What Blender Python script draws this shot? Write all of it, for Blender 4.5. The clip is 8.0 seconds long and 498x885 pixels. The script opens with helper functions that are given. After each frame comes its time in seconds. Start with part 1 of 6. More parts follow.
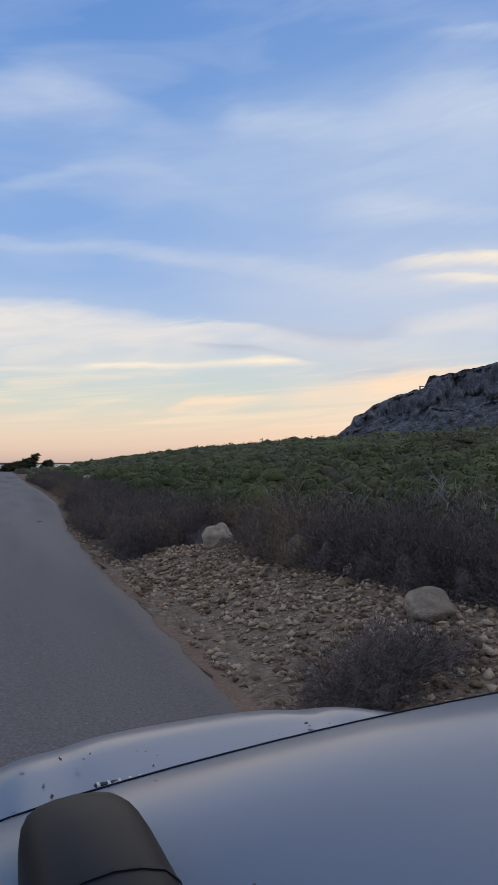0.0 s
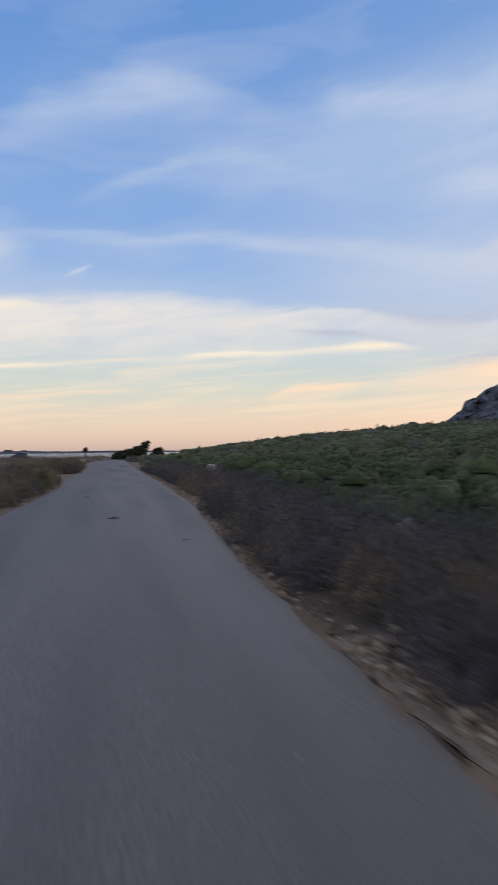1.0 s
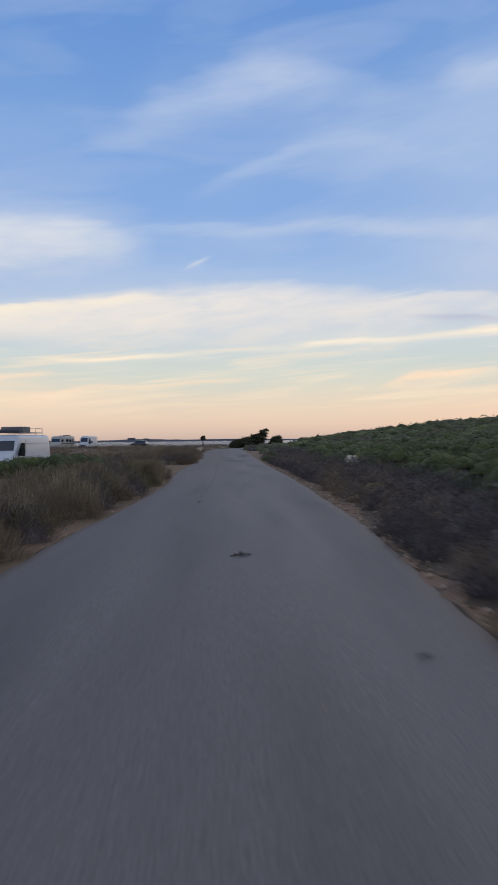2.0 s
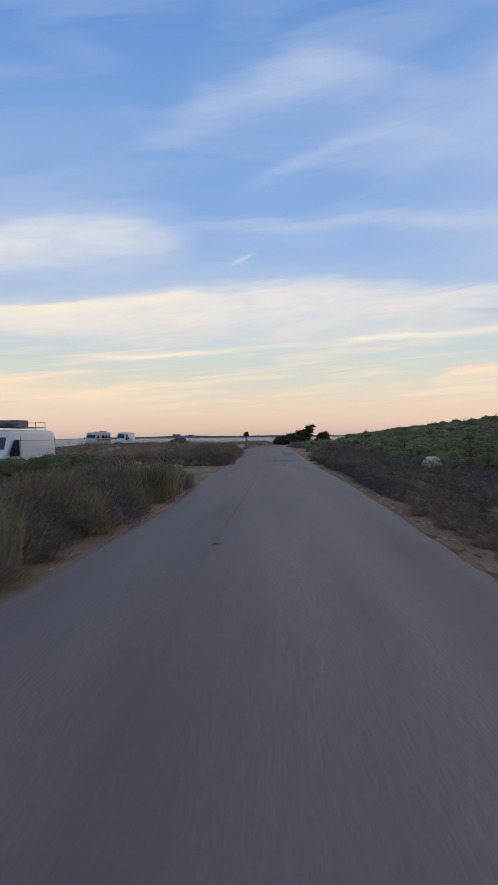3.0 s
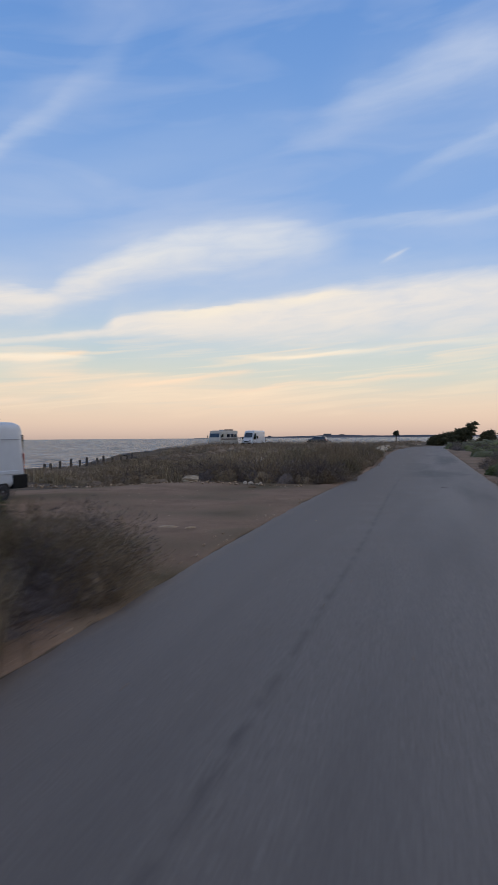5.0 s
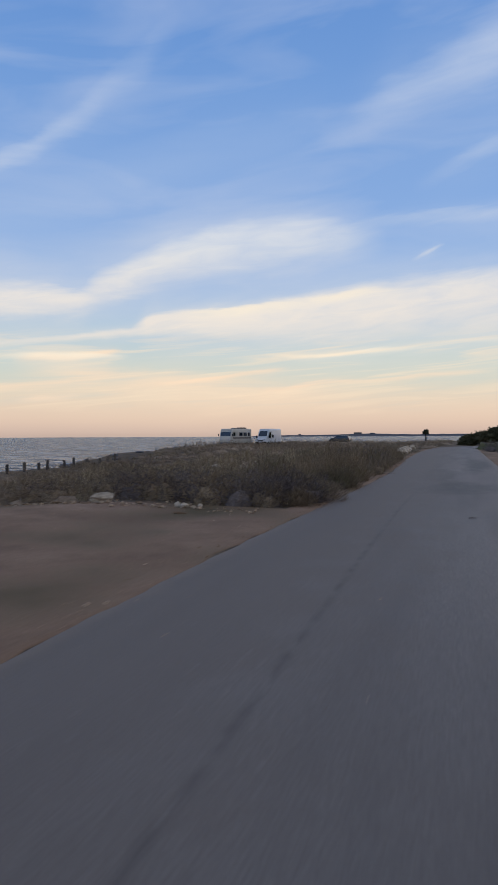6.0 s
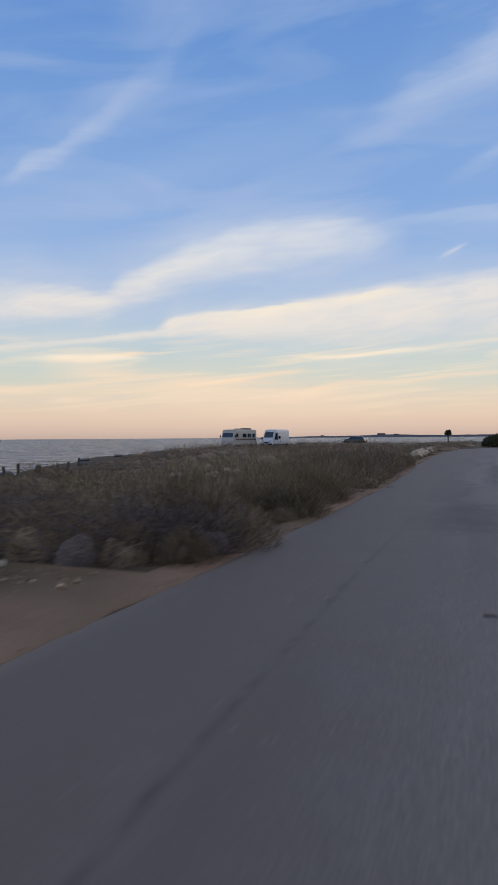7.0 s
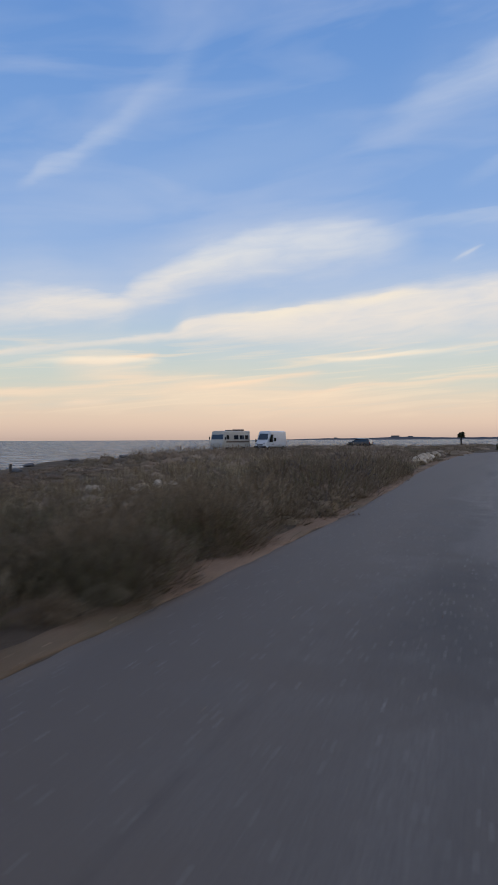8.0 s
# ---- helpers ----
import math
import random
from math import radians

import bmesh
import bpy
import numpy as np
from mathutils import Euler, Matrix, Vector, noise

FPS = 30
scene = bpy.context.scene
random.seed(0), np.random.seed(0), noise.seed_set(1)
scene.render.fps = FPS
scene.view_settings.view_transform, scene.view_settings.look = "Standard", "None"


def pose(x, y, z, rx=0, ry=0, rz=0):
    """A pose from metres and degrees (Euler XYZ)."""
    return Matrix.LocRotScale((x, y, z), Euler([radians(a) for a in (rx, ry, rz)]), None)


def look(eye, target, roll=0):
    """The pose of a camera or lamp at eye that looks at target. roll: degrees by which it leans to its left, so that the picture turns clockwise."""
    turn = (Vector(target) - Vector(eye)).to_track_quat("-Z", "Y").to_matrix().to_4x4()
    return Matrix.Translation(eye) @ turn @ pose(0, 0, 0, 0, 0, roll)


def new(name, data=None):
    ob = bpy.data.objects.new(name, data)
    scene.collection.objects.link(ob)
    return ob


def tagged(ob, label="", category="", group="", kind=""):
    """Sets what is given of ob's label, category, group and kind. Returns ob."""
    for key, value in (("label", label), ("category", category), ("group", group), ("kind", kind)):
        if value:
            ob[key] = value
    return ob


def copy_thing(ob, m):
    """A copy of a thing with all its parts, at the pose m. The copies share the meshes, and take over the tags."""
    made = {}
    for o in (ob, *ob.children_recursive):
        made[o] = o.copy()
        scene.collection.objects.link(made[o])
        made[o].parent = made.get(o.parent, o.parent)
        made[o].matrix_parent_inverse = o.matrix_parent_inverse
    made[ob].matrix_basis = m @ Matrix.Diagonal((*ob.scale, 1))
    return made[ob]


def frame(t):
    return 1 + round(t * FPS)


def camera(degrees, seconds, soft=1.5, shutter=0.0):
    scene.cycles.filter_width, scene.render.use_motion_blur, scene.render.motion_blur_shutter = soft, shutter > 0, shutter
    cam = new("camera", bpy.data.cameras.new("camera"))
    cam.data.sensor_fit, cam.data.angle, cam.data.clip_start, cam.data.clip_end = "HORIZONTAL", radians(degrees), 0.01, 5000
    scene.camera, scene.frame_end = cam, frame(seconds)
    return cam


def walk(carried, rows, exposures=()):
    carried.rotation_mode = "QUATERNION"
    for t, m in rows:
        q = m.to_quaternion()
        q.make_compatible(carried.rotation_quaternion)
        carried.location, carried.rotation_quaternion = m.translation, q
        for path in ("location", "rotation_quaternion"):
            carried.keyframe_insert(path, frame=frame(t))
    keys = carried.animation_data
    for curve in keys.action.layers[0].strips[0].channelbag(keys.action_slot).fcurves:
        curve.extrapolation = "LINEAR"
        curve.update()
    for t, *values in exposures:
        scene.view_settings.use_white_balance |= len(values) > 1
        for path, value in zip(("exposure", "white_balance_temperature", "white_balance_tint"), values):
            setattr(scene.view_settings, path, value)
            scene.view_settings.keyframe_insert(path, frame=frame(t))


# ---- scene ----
cam = camera(40.46, 8.0, soft=1.5, shutter=0.55)
PATH = [
    (0.0, look((0.000, 0.000, 1.963), (3.391, 9.403, 2.247), -0.58)),
    (0.034, look((0.000, 0.000, 1.963), (3.391, 9.403, 2.247), -0.58)),
    (0.5, look((-0.207, 4.398, 1.961), (2.632, 13.984, 2.153), -0.82)),
    (1, look((-0.419, 8.743, 1.968), (1.526, 18.551, 2.083), -0.73)),
    (1.5, look((-0.574, 13.034, 1.954), (0.509, 22.975, 2.000), -0.74)),
    (2, look((-0.604, 17.408, 1.950), (-0.352, 27.404, 1.914), -0.63)),
    (2.2, look((-0.602, 19.164, 1.951), (-0.526, 29.164, 1.878), -0.54)),
    (3.3, look((-0.492, 28.896, 1.962), (-1.178, 38.872, 1.877), -0.57)),
    (3.5, look((-0.472, 30.780, 1.957), (-1.421, 40.735, 1.872), -0.47)),
    (4, look((-0.437, 35.583, 1.939), (-2.170, 45.431, 1.845), -0.43)),
    (4.5, look((-0.395, 40.416, 1.917), (-2.614, 50.166, 1.819), -0.55)),
    (5, look((-0.388, 44.920, 1.903), (-2.995, 54.574, 1.831), -0.43)),
    (5.2, look((-0.375, 46.729, 1.908), (-3.085, 56.355, 1.819), -0.31)),
    (6.3, look((-0.051, 56.572, 1.963), (-3.193, 66.065, 1.893), -0.30)),
    (6.5, look((-0.021, 58.297, 1.965), (-3.229, 67.769, 1.912), -0.31)),
    (7, look((0.024, 62.570, 1.962), (-3.334, 71.989, 1.888), -0.39)),
    (7.5, look((0.060, 66.973, 1.950), (-3.425, 76.346, 1.891), -0.34)),
    (8, look((-0.000, 71.505, 1.964), (-3.549, 80.854, 1.920), -0.24)),
]
walk(cam, PATH, exposures=[(0.0, 0.03), (3.0, 0.03), (6.5, 0.0), (8.0, -0.03)])

# ---- light: clear dusk sky with high thin cloud, the sun just set ahead to the right ----
world = bpy.data.worlds.new("dusk_sky")
scene.world = world
world.use_nodes = True
WT = world.node_tree
WT.nodes.clear()


def wnode(kind, **props):
    n = WT.nodes.new(kind)
    for k, v in props.items():
        setattr(n, k, v)
    return n


def wmath(op, a, b=None, c=None, clamp=False):
    n = wnode("ShaderNodeMath", operation=op, use_clamp=clamp)
    for i, v in enumerate((a, b, c)):
        if v is None:
            continue
        if isinstance(v, (int, float)):
            n.inputs[i].default_value = v
        else:
            WT.links.new(v, n.inputs[i])
    return n.outputs[0]


def wmix(fac, a, b, blend="MIX"):
    n = wnode("ShaderNodeMix", data_type="RGBA", blend_type=blend)
    for i, v in ((0, fac), (6, a), (7, b)):
        if isinstance(v, (int, float)):
            n.inputs[i].default_value = v
        elif isinstance(v, tuple):
            n.inputs[i].default_value = (*v, 1)
        else:
            WT.links.new(v, n.inputs[i])
    return n.outputs[2]


def lin(r, g, b):
    """Linear colour from display values of 0 to 255."""
    return tuple((v / 255 / 12.92) if v / 255 <= 0.04045 else ((v / 255 + 0.055) / 1.055) ** 2.4 for v in (r, g, b))


w_tex = wnode("ShaderNodeTexCoord")
w_sep = wnode("ShaderNodeSeparateXYZ")
WT.links.new(w_tex.outputs["Generated"], w_sep.inputs[0])
AZ = wmath("MULTIPLY", wmath("ARCTAN2", w_sep.outputs[0], w_sep.outputs[1]), 180 / math.pi)
EL = wmath("MULTIPLY", wmath("ARCSINE", w_sep.outputs[2]), 180 / math.pi)
SKY_STOPS = [(-2, (150, 130, 122)), (0.0, (206, 182, 172)), (1.4, (236, 208, 186)), (3.2, (236, 218, 196)), (5.2, (212, 220, 208)), (8.0, (190, 212, 224)),
             (12.0, (157, 189, 233)), (18.0, (140, 177, 230)), (27.0, (116, 160, 221)), (34.0, (103, 149, 215)), (46.0, (108, 148, 210)), (60.0, (160, 166, 184)), (74.0, (196, 184, 178)), (90.0, (200, 184, 174))]
w_ramp = wnode("ShaderNodeValToRGB")
w_ramp.color_ramp.interpolation = "B_SPLINE"
for k, (deg, rgb) in enumerate(SKY_STOPS):
    at = (deg + 2) / 92
    e = w_ramp.color_ramp.elements[k] if k < 2 else w_ramp.color_ramp.elements.new(at)
    e.position, e.color = at, (*lin(*rgb), 1)
WT.links.new(wmath("DIVIDE", wmath("ADD", EL, 2.0), 92.0), w_ramp.inputs[0])
w_nish = wnode("ShaderNodeTexSky", sky_type="NISHITA", sun_disc=False, sun_elevation=radians(1.0), sun_rotation=radians(35), altitude=5)
w_base = wmix(0.08, w_ramp.outputs[0], wmix(1.0, w_nish.outputs[0], (0.12, 0.12, 0.12), "MULTIPLY"))

# fine grain of the cirrus, drawn out along the streaks, and a slow wandering of their edges
w_comb = wnode("ShaderNodeCombineXYZ")
WT.links.new(wmath("MULTIPLY", AZ, 0.13), w_comb.inputs[0])
WT.links.new(wmath("MULTIPLY", wmath("SUBTRACT", EL, wmath("MULTIPLY", AZ, 0.10)), 0.62), w_comb.inputs[1])


def wnoise(scale, detail, twist, rough=0.5):
    n = wnode("ShaderNodeTexNoise")
    n.inputs["Scale"].default_value, n.inputs["Detail"].default_value, n.inputs["Distortion"].default_value = scale, detail, twist
    n.inputs["Roughness"].default_value = rough
    WT.links.new(w_comb.outputs[0], n.inputs["Vector"])
    return wmath("SUBTRACT", n.outputs["Fac"], 0.5)


GRAIN = wnoise(1.5, 4.0, 0.7, 0.55)
WARP = wmath("MULTIPLY", wnoise(0.9, 5.0, 0.5, 0.6), 1.5)
w_cc = wnode("ShaderNodeValToRGB")
w_cc.color_ramp.elements[0].position, w_cc.color_ramp.elements[0].color = 0.0, (*lin(246, 222, 200), 1)
w_cc.color_ramp.elements[1].position, w_cc.color_ramp.elements[1].color = 1.0, (*lin(192, 206, 230), 1)
for at, rgb in ((0.26, (238, 228, 217)), (0.5, (218, 222, 228)), (0.7, (200, 211, 230))):
    e = w_cc.color_ramp.elements.new(at)
    e.color = (*lin(*rgb), 1)
WT.links.new(wmath("DIVIDE", EL, 32.0, clamp=True), w_cc.inputs[0])
TINTS = {"cloud": w_cc.outputs[0], "bright": lin(252, 238, 216), "warm": lin(255, 224, 194), "grey": lin(186, 190, 208), "wash": lin(180, 198, 226), "haze": lin(198, 207, 224)}
w_at = wmath("DIVIDE", wmath("ADD", AZ, 60.0), 120.0, clamp=True)


def band(below, kind, keys):
    """Lays a band of cloud over the sky; keys: azimuth, elevation, depth above and below in degrees, density."""
    r = wnode("ShaderNodeValToRGB")
    r.color_ramp.interpolation = "CARDINAL"
    for k, (az, el, up, down, amount) in enumerate(keys):
        at = (az + 60) / 120
        e = r.color_ramp.elements[k] if k < 2 else r.color_ramp.elements.new(at)
        e.position, e.color = at, (el / 40, up / 10, down / 10, amount)
    WT.links.new(w_at, r.inputs[0])
    c = wnode("ShaderNodeSeparateColor")
    WT.links.new(r.outputs[0], c.inputs[0])
    up, down = wmath("MAXIMUM", wmath("MULTIPLY", c.outputs[1], 14.0), 0.05), wmath("MAXIMUM", wmath("MULTIPLY", c.outputs[2], 15.0), 0.05)
    stray = wmath("MULTIPLY", WARP, wmath("MINIMUM", wmath("MULTIPLY", wmath("ADD", up, down), 0.5), 1.1))
    v = wmath("ADD", wmath("SUBTRACT", EL, wmath("MULTIPLY", c.outputs[0], 40.0)), stray)
    d = wmath("MAXIMUM", wmath("DIVIDE", v, up), wmath("DIVIDE", wmath("MULTIPLY", v, -1.0), down))
    g = wmath("SUBTRACT", 1.0, d, clamp=True)
    g = wmath("MULTIPLY", wmath("MULTIPLY", g, g), wmath("SUBTRACT", 3.0, wmath("MULTIPLY", g, 2.0)))
    halo = wmath("SUBTRACT", 1.0, wmath("MULTIPLY", d, 0.42), clamp=True)
    g = wmath("MAXIMUM", g, wmath("MULTIPLY", wmath("MULTIPLY", halo, halo), 0.42))
    a = wmath("MAXIMUM", r.outputs[1], 0.0)
    g = wmath("MULTIPLY", wmath("MULTIPLY", g, a), wmath("ADD", wmath("MULTIPLY", GRAIN, 1.1 if kind not in ("wash", "haze") else 0.5), 1.08), clamp=True)
    return wmix(g, below, TINTS[kind])


w_sky = w_base
w_sky = band(w_sky, "haze", [(8.0, 14.6, 3.0, 3.0, 0), (16.0, 14.4, 3.6, 3.6, 0.22), (23.0, 13.6, 4.4, 4.2, 0.46), (30.0, 13.4, 5.2, 4.4, 0.62), (38.0, 13.4, 5.6, 4.6, 0.66), (50.0, 13.0, 5.6, 4.6, 0.5)])  # haze towards the hill
w_sky = band(w_sky, "haze", [(-48.0, 11.5, 3.0, 3.0, 0.26), (-40.0, 12.3, 3.0, 3.0, 0.28), (-32.0, 14.0, 2.8, 3.4, 0.3), (-22.0, 16.8, 2.4, 4.6, 0.3), (-12.0, 17.0, 2.2, 4.6, 0.2), (-4.0, 15.0, 1.5, 2.5, 0)])  # haze round the upper band
w_sky = band(w_sky, "wash", [(3.8, 23.4, 2.76, 3.68, 0), (10.4, 23.5, 3.5, 4.14, 0.3), (17.3, 23.4, 5.5, 5.60, 0.5), (26.6, 23.7, 7.06, 7.0, 0.62), (40.5, 23.4, 8.90, 7.90, 0.7), (51.1, 21.6, 8.90, 7.90, 0.7)])  # veil
w_sky = band(w_sky, "wash", [(-44.4, 15.6, 1.84, 2.30, 0.12), (-40.5, 16.4, 1.84, 2.30, 0.15), (-32.0, 19.4, 2.30, 2.76, 0.2), (-22.9, 22.1, 2.76, 2.76, 0.18), (-13.8, 23.9, 2.76, 2.76, 0.14), (-8.4, 24.3, 2.30, 2.30, 0)])  # veil
w_sky = band(w_sky, "cloud", [(-40.0, 19.4, 0.5, 0.6, 0), (-38.0, 20.8, 0.7, 0.9, 0.34), (-34.5, 22.8, 0.9, 1.2, 0.36), (-30.0, 26.0, 1.2, 1.5, 0.26), (-26.0, 29.0, 1.4, 1.6, 0.14), (-23.5, 31.2, 1.2, 1.2, 0)])  # diagonal streak
w_sky = band(w_sky, "cloud", [(-11.7, 23.3, 0.92, 1.15, 0), (-6.7, 25.6, 1.75, 2.07, 0.3), (-2.3, 27.0, 1.93, 2.30, 0.4), (1.8, 28.3, 1.61, 2.85, 0.48), (4.1, 28.7, 1.38, 2.85, 0.5), (8.2, 28.1, 1.15, 2.30, 0.38), (12.4, 26.9, 0.92, 1.38, 0.16), (16.9, 25.8, 0.92, 0.92, 0)])  # upper veil
w_sky = band(w_sky, "cloud", [(16.9, 26.8, 0.92, 0.92, 0), (19.2, 27.2, 1.47, 1.47, 0.38), (24.8, 26.9, 1.56, 1.66, 0.42), (30.3, 26.3, 1.66, 1.84, 0.4), (33.9, 26.9, 2.67, 2.58, 0.5), (36.9, 26.9, 2.67, 2.76, 0.6), (40.6, 26.2, 2.67, 2.76, 0.6), (45.8, 25.3, 2.30, 2.30, 0.4)])  # upper veil, right
w_sky = band(w_sky, "cloud", [(-4.1, 19.6, 0.55, 0.69, 0), (-0.1, 21.3, 0.74, 1.01, 0.22), (4.4, 22.6, 0.74, 1.01, 0.32), (9.1, 23.5, 0.74, 1.01, 0.28), (12.8, 23.3, 0.74, 0.92, 0.18), (16.9, 22.3, 0.69, 0.69, 0)])  # thin veil
w_sky = band(w_sky, "cloud", [(23.8, 20.0, 1.15, 1.38, 0), (29.3, 20.4, 1.47, 1.66, 0.36), (32.9, 20.3, 1.24, 1.47, 0.5), (36.8, 19.6, 0.92, 1.10, 0.35), (42.1, 18.9, 0.69, 0.69, 0.15)])  # veil by the hill
w_sky = band(w_sky, "cloud", [(34.0, 31.8, 0.37, 0.46, 0), (38.3, 31.6, 0.41, 0.60, 0.38), (42.4, 31.1, 0.41, 0.60, 0.38)])  # high wisp
w_sky = band(w_sky, "cloud", [(-10.1, 17.2, 0.37, 0.46, 0), (-7.2, 17.3, 0.37, 0.6, 0.18), (-1.1, 17.5, 0.45, 0.8, 0.28), (3.5, 17.3, 0.45, 0.8, 0.26), (8.5, 17.6, 0.7, 0.9, 0.34), (14.0, 17.0, 0.9, 1.1, 0.32), (20.4, 16.4, 1.1, 1.3, 0.3), (29.6, 14.8, 1.2, 1.5, 0.3)])  # long wisp
w_sky = band(w_sky, "cloud", [(-34.0, 10.0, 0.7, 1.2, 0), (-31.0, 11.7, 1.0, 1.7, 0.6), (-28.0, 13.2, 1.3, 2.1, 0.85), (-25.0, 14.8, 1.3, 2.8, 0.88), (-21.7, 15.9, 1.3, 3.4, 0.84), (-16.9, 16.7, 1.2, 3.5, 0.78), (-12.2, 17.0, 1.15, 3.3, 0.68), (-9.3, 16.7, 1.0, 2.6, 0.45), (-6.0, 16.2, 0.8, 1.6, 0)])  # upper bright band
w_sky = band(w_sky, "cloud", [(-46.0, 9.6, 1.5, 1.9, 0.35), (-41.0, 10.4, 1.9, 1.9, 0.6), (-38.2, 11.0, 1.8, 2.0, 0.82), (-35.4, 11.2, 1.3, 1.8, 0.95), (-32.9, 11.2, 1.0, 1.4, 1), (-31.2, 11.2, 0.7, 0.9, 0.8), (-29.8, 11.2, 0.3, 0.4, 0)])  # puff
w_sky = band(w_sky, "cloud", [(-27.8, 8.7, 0.18, 0.37, 0), (-26.2, 9.3, 0.78, 0.87, 0.95), (-23.9, 9.8, 0.78, 1.47, 1), (-21.2, 9.9, 0.83, 1.66, 1), (-15.7, 10.4, 1.0, 3.0, 0.92), (-8.5, 11.2, 1.4, 4.0, 0.9), (-0.1, 11.9, 1.6, 4.6, 0.88), (6.2, 11.8, 1.5, 4.8, 0.8), (11.4, 11.2, 1.3, 4.2, 0.66), (15.5, 10.6, 1.0, 3.4, 0.45), (20.0, 9.4, 0.8, 2.0, 0)])  # main band
w_sky = band(w_sky, "bright", [(-24.4, 10.2, 0.28, 0.55, 0), (-21.2, 10.5, 0.23, 0.64, 0.6), (-18.0, 10.8, 0.23, 0.74, 0.8), (-13.9, 11.1, 0.28, 0.64, 0.4), (-10.3, 11.5, 0.32, 0.64, 0.6), (-8.0, 11.9, 0.28, 0.64, 0.5), (-4.2, 12.0, 0.28, 0.64, 0)])  # crest of the main band
w_sky = band(w_sky, "bright", [(-16.6, 6.9, 0.14, 0.18, 0), (-13.9, 6.7, 0.18, 0.23, 0.5), (-10.3, 6.8, 0.18, 0.23, 0.85), (-7.2, 7.1, 0.18, 0.28, 0.7), (-3.7, 7.3, 0.18, 0.28, 0.3), (-0.1, 7.6, 0.18, 0.28, 0.2), (5.4, 7.6, 0.23, 0.32, 0.3), (8.3, 7.7, 0.14, 0.18, 0)])  # thin line under it
w_sky = band(w_sky, "cloud", [(-43.0, 6.8, 0.28, 0.46, 0.5), (-36.4, 7.7, 0.28, 0.46, 0.55), (-32.1, 8.2, 0.28, 0.46, 0.62), (-27.6, 8.7, 0.28, 0.41, 0.6), (-25.6, 9.0, 0.18, 0.23, 0)])  # pale line
w_sky = band(w_sky, "bright", [(30.1, 15.8, 0.64, 0.83, 0), (34.1, 16.2, 0.46, 0.92, 0.5), (37.6, 16.0, 0.46, 0.78, 0.75), (40.3, 15.9, 0.46, 0.83, 0.8), (45.9, 15.4, 0.46, 0.83, 0.5)])  # bright layers
w_sky = band(w_sky, "bright", [(33.2, 14.8, 0.28, 0.37, 0), (36.7, 14.7, 0.28, 0.46, 0.6), (40.3, 14.3, 0.28, 0.46, 0.6), (44.8, 13.8, 0.28, 0.46, 0.3)])  # bright layers
w_sky = band(w_sky, "cloud", [(31.0, 10.9, 0.69, 0.92, 0), (33.6, 11.0, 0.92, 1.38, 0.42), (37.9, 11.4, 0.92, 1.47, 0.55), (42.0, 11.4, 0.92, 1.47, 0.55)])  # layer over the hill
w_sky = band(w_sky, "cloud", [(7.7, 10.6, 0.3, 0.6, 0), (10.8, 10.9, 0.35, 0.8, 0.5), (14.0, 11.3, 0.4, 1.2, 0.62), (18.0, 11.6, 0.4, 1.9, 0.66), (21.8, 11.0, 0.6, 2.2, 0.6), (26.0, 10.0, 0.8, 1.8, 0.5), (30.5, 9.6, 0.8, 1.5, 0.4), (36.0, 9.6, 0.8, 1.4, 0.25), (44.0, 9.6, 0.6, 1.0, 0)])  # puff above the bend
w_sky = band(w_sky, "grey", [(18.6, 12.1, 0.37, 0.69, 0), (24.6, 11.1, 0.74, 1.20, 0.4), (28.7, 10.4, 0.74, 1.20, 0.45), (32.3, 11.1, 0.64, 0.92, 0.25), (35.3, 11.3, 0.37, 0.46, 0)])  # grey shelf
w_sky = band(w_sky, "grey", [(14.0, 10.1, 0.14, 0.28, 0), (17.2, 9.9, 0.18, 0.41, 0.5), (20.4, 9.6, 0.23, 0.41, 0.6), (23.7, 8.9, 0.18, 0.37, 0.3), (25.9, 8.5, 0.14, 0.18, 0)])  # grey streak
w_sky = band(w_sky, "bright", [(4.4, 7.7, 0.23, 0.28, 0), (7.2, 8.0, 0.37, 0.41, 0.75), (10.8, 8.2, 0.32, 0.41, 0.75), (14.4, 8.2, 0.28, 0.41, 0.5), (19.0, 8.3, 0.46, 0.46, 0.65), (21.8, 8.4, 0.55, 0.46, 0.9), (24.3, 8.3, 0.28, 0.37, 0.4), (26.4, 8.2, 0.14, 0.14, 0)])  # low bright line
w_sky = band(w_sky, "warm", [(-37.3, 5.3, 0.92, 1.38, 0), (-32.1, 5.1, 1.01, 1.75, 0.45), (-27.6, 4.9, 1.10, 2.21, 0.5), (-20.8, 4.2, 1.20, 2.39, 0.48), (-13.9, 3.7, 1.01, 1.93, 0.4), (-5.9, 3.4, 0.64, 1.20, 0)])  # peach glow
w_sky = band(w_sky, "warm", [(-37.1, 6.2, 0.28, 0.37, 0), (-35.1, 6.5, 0.32, 0.46, 0.75), (-32.1, 6.5, 0.28, 0.51, 0.65), (-29.3, 7.0, 0.23, 0.37, 0.6), (-28.1, 7.1, 0.14, 0.18, 0)])  # warm streak
w_sky = band(w_sky, "warm", [(-26.7, 4.4, 0.18, 0.23, 0), (-23.5, 4.6, 0.18, 0.28, 0.6), (-19.4, 5.1, 0.18, 0.28, 0.6), (-15.7, 5.6, 0.18, 0.28, 0.5), (-14.1, 5.7, 0.14, 0.14, 0)])  # warm streak
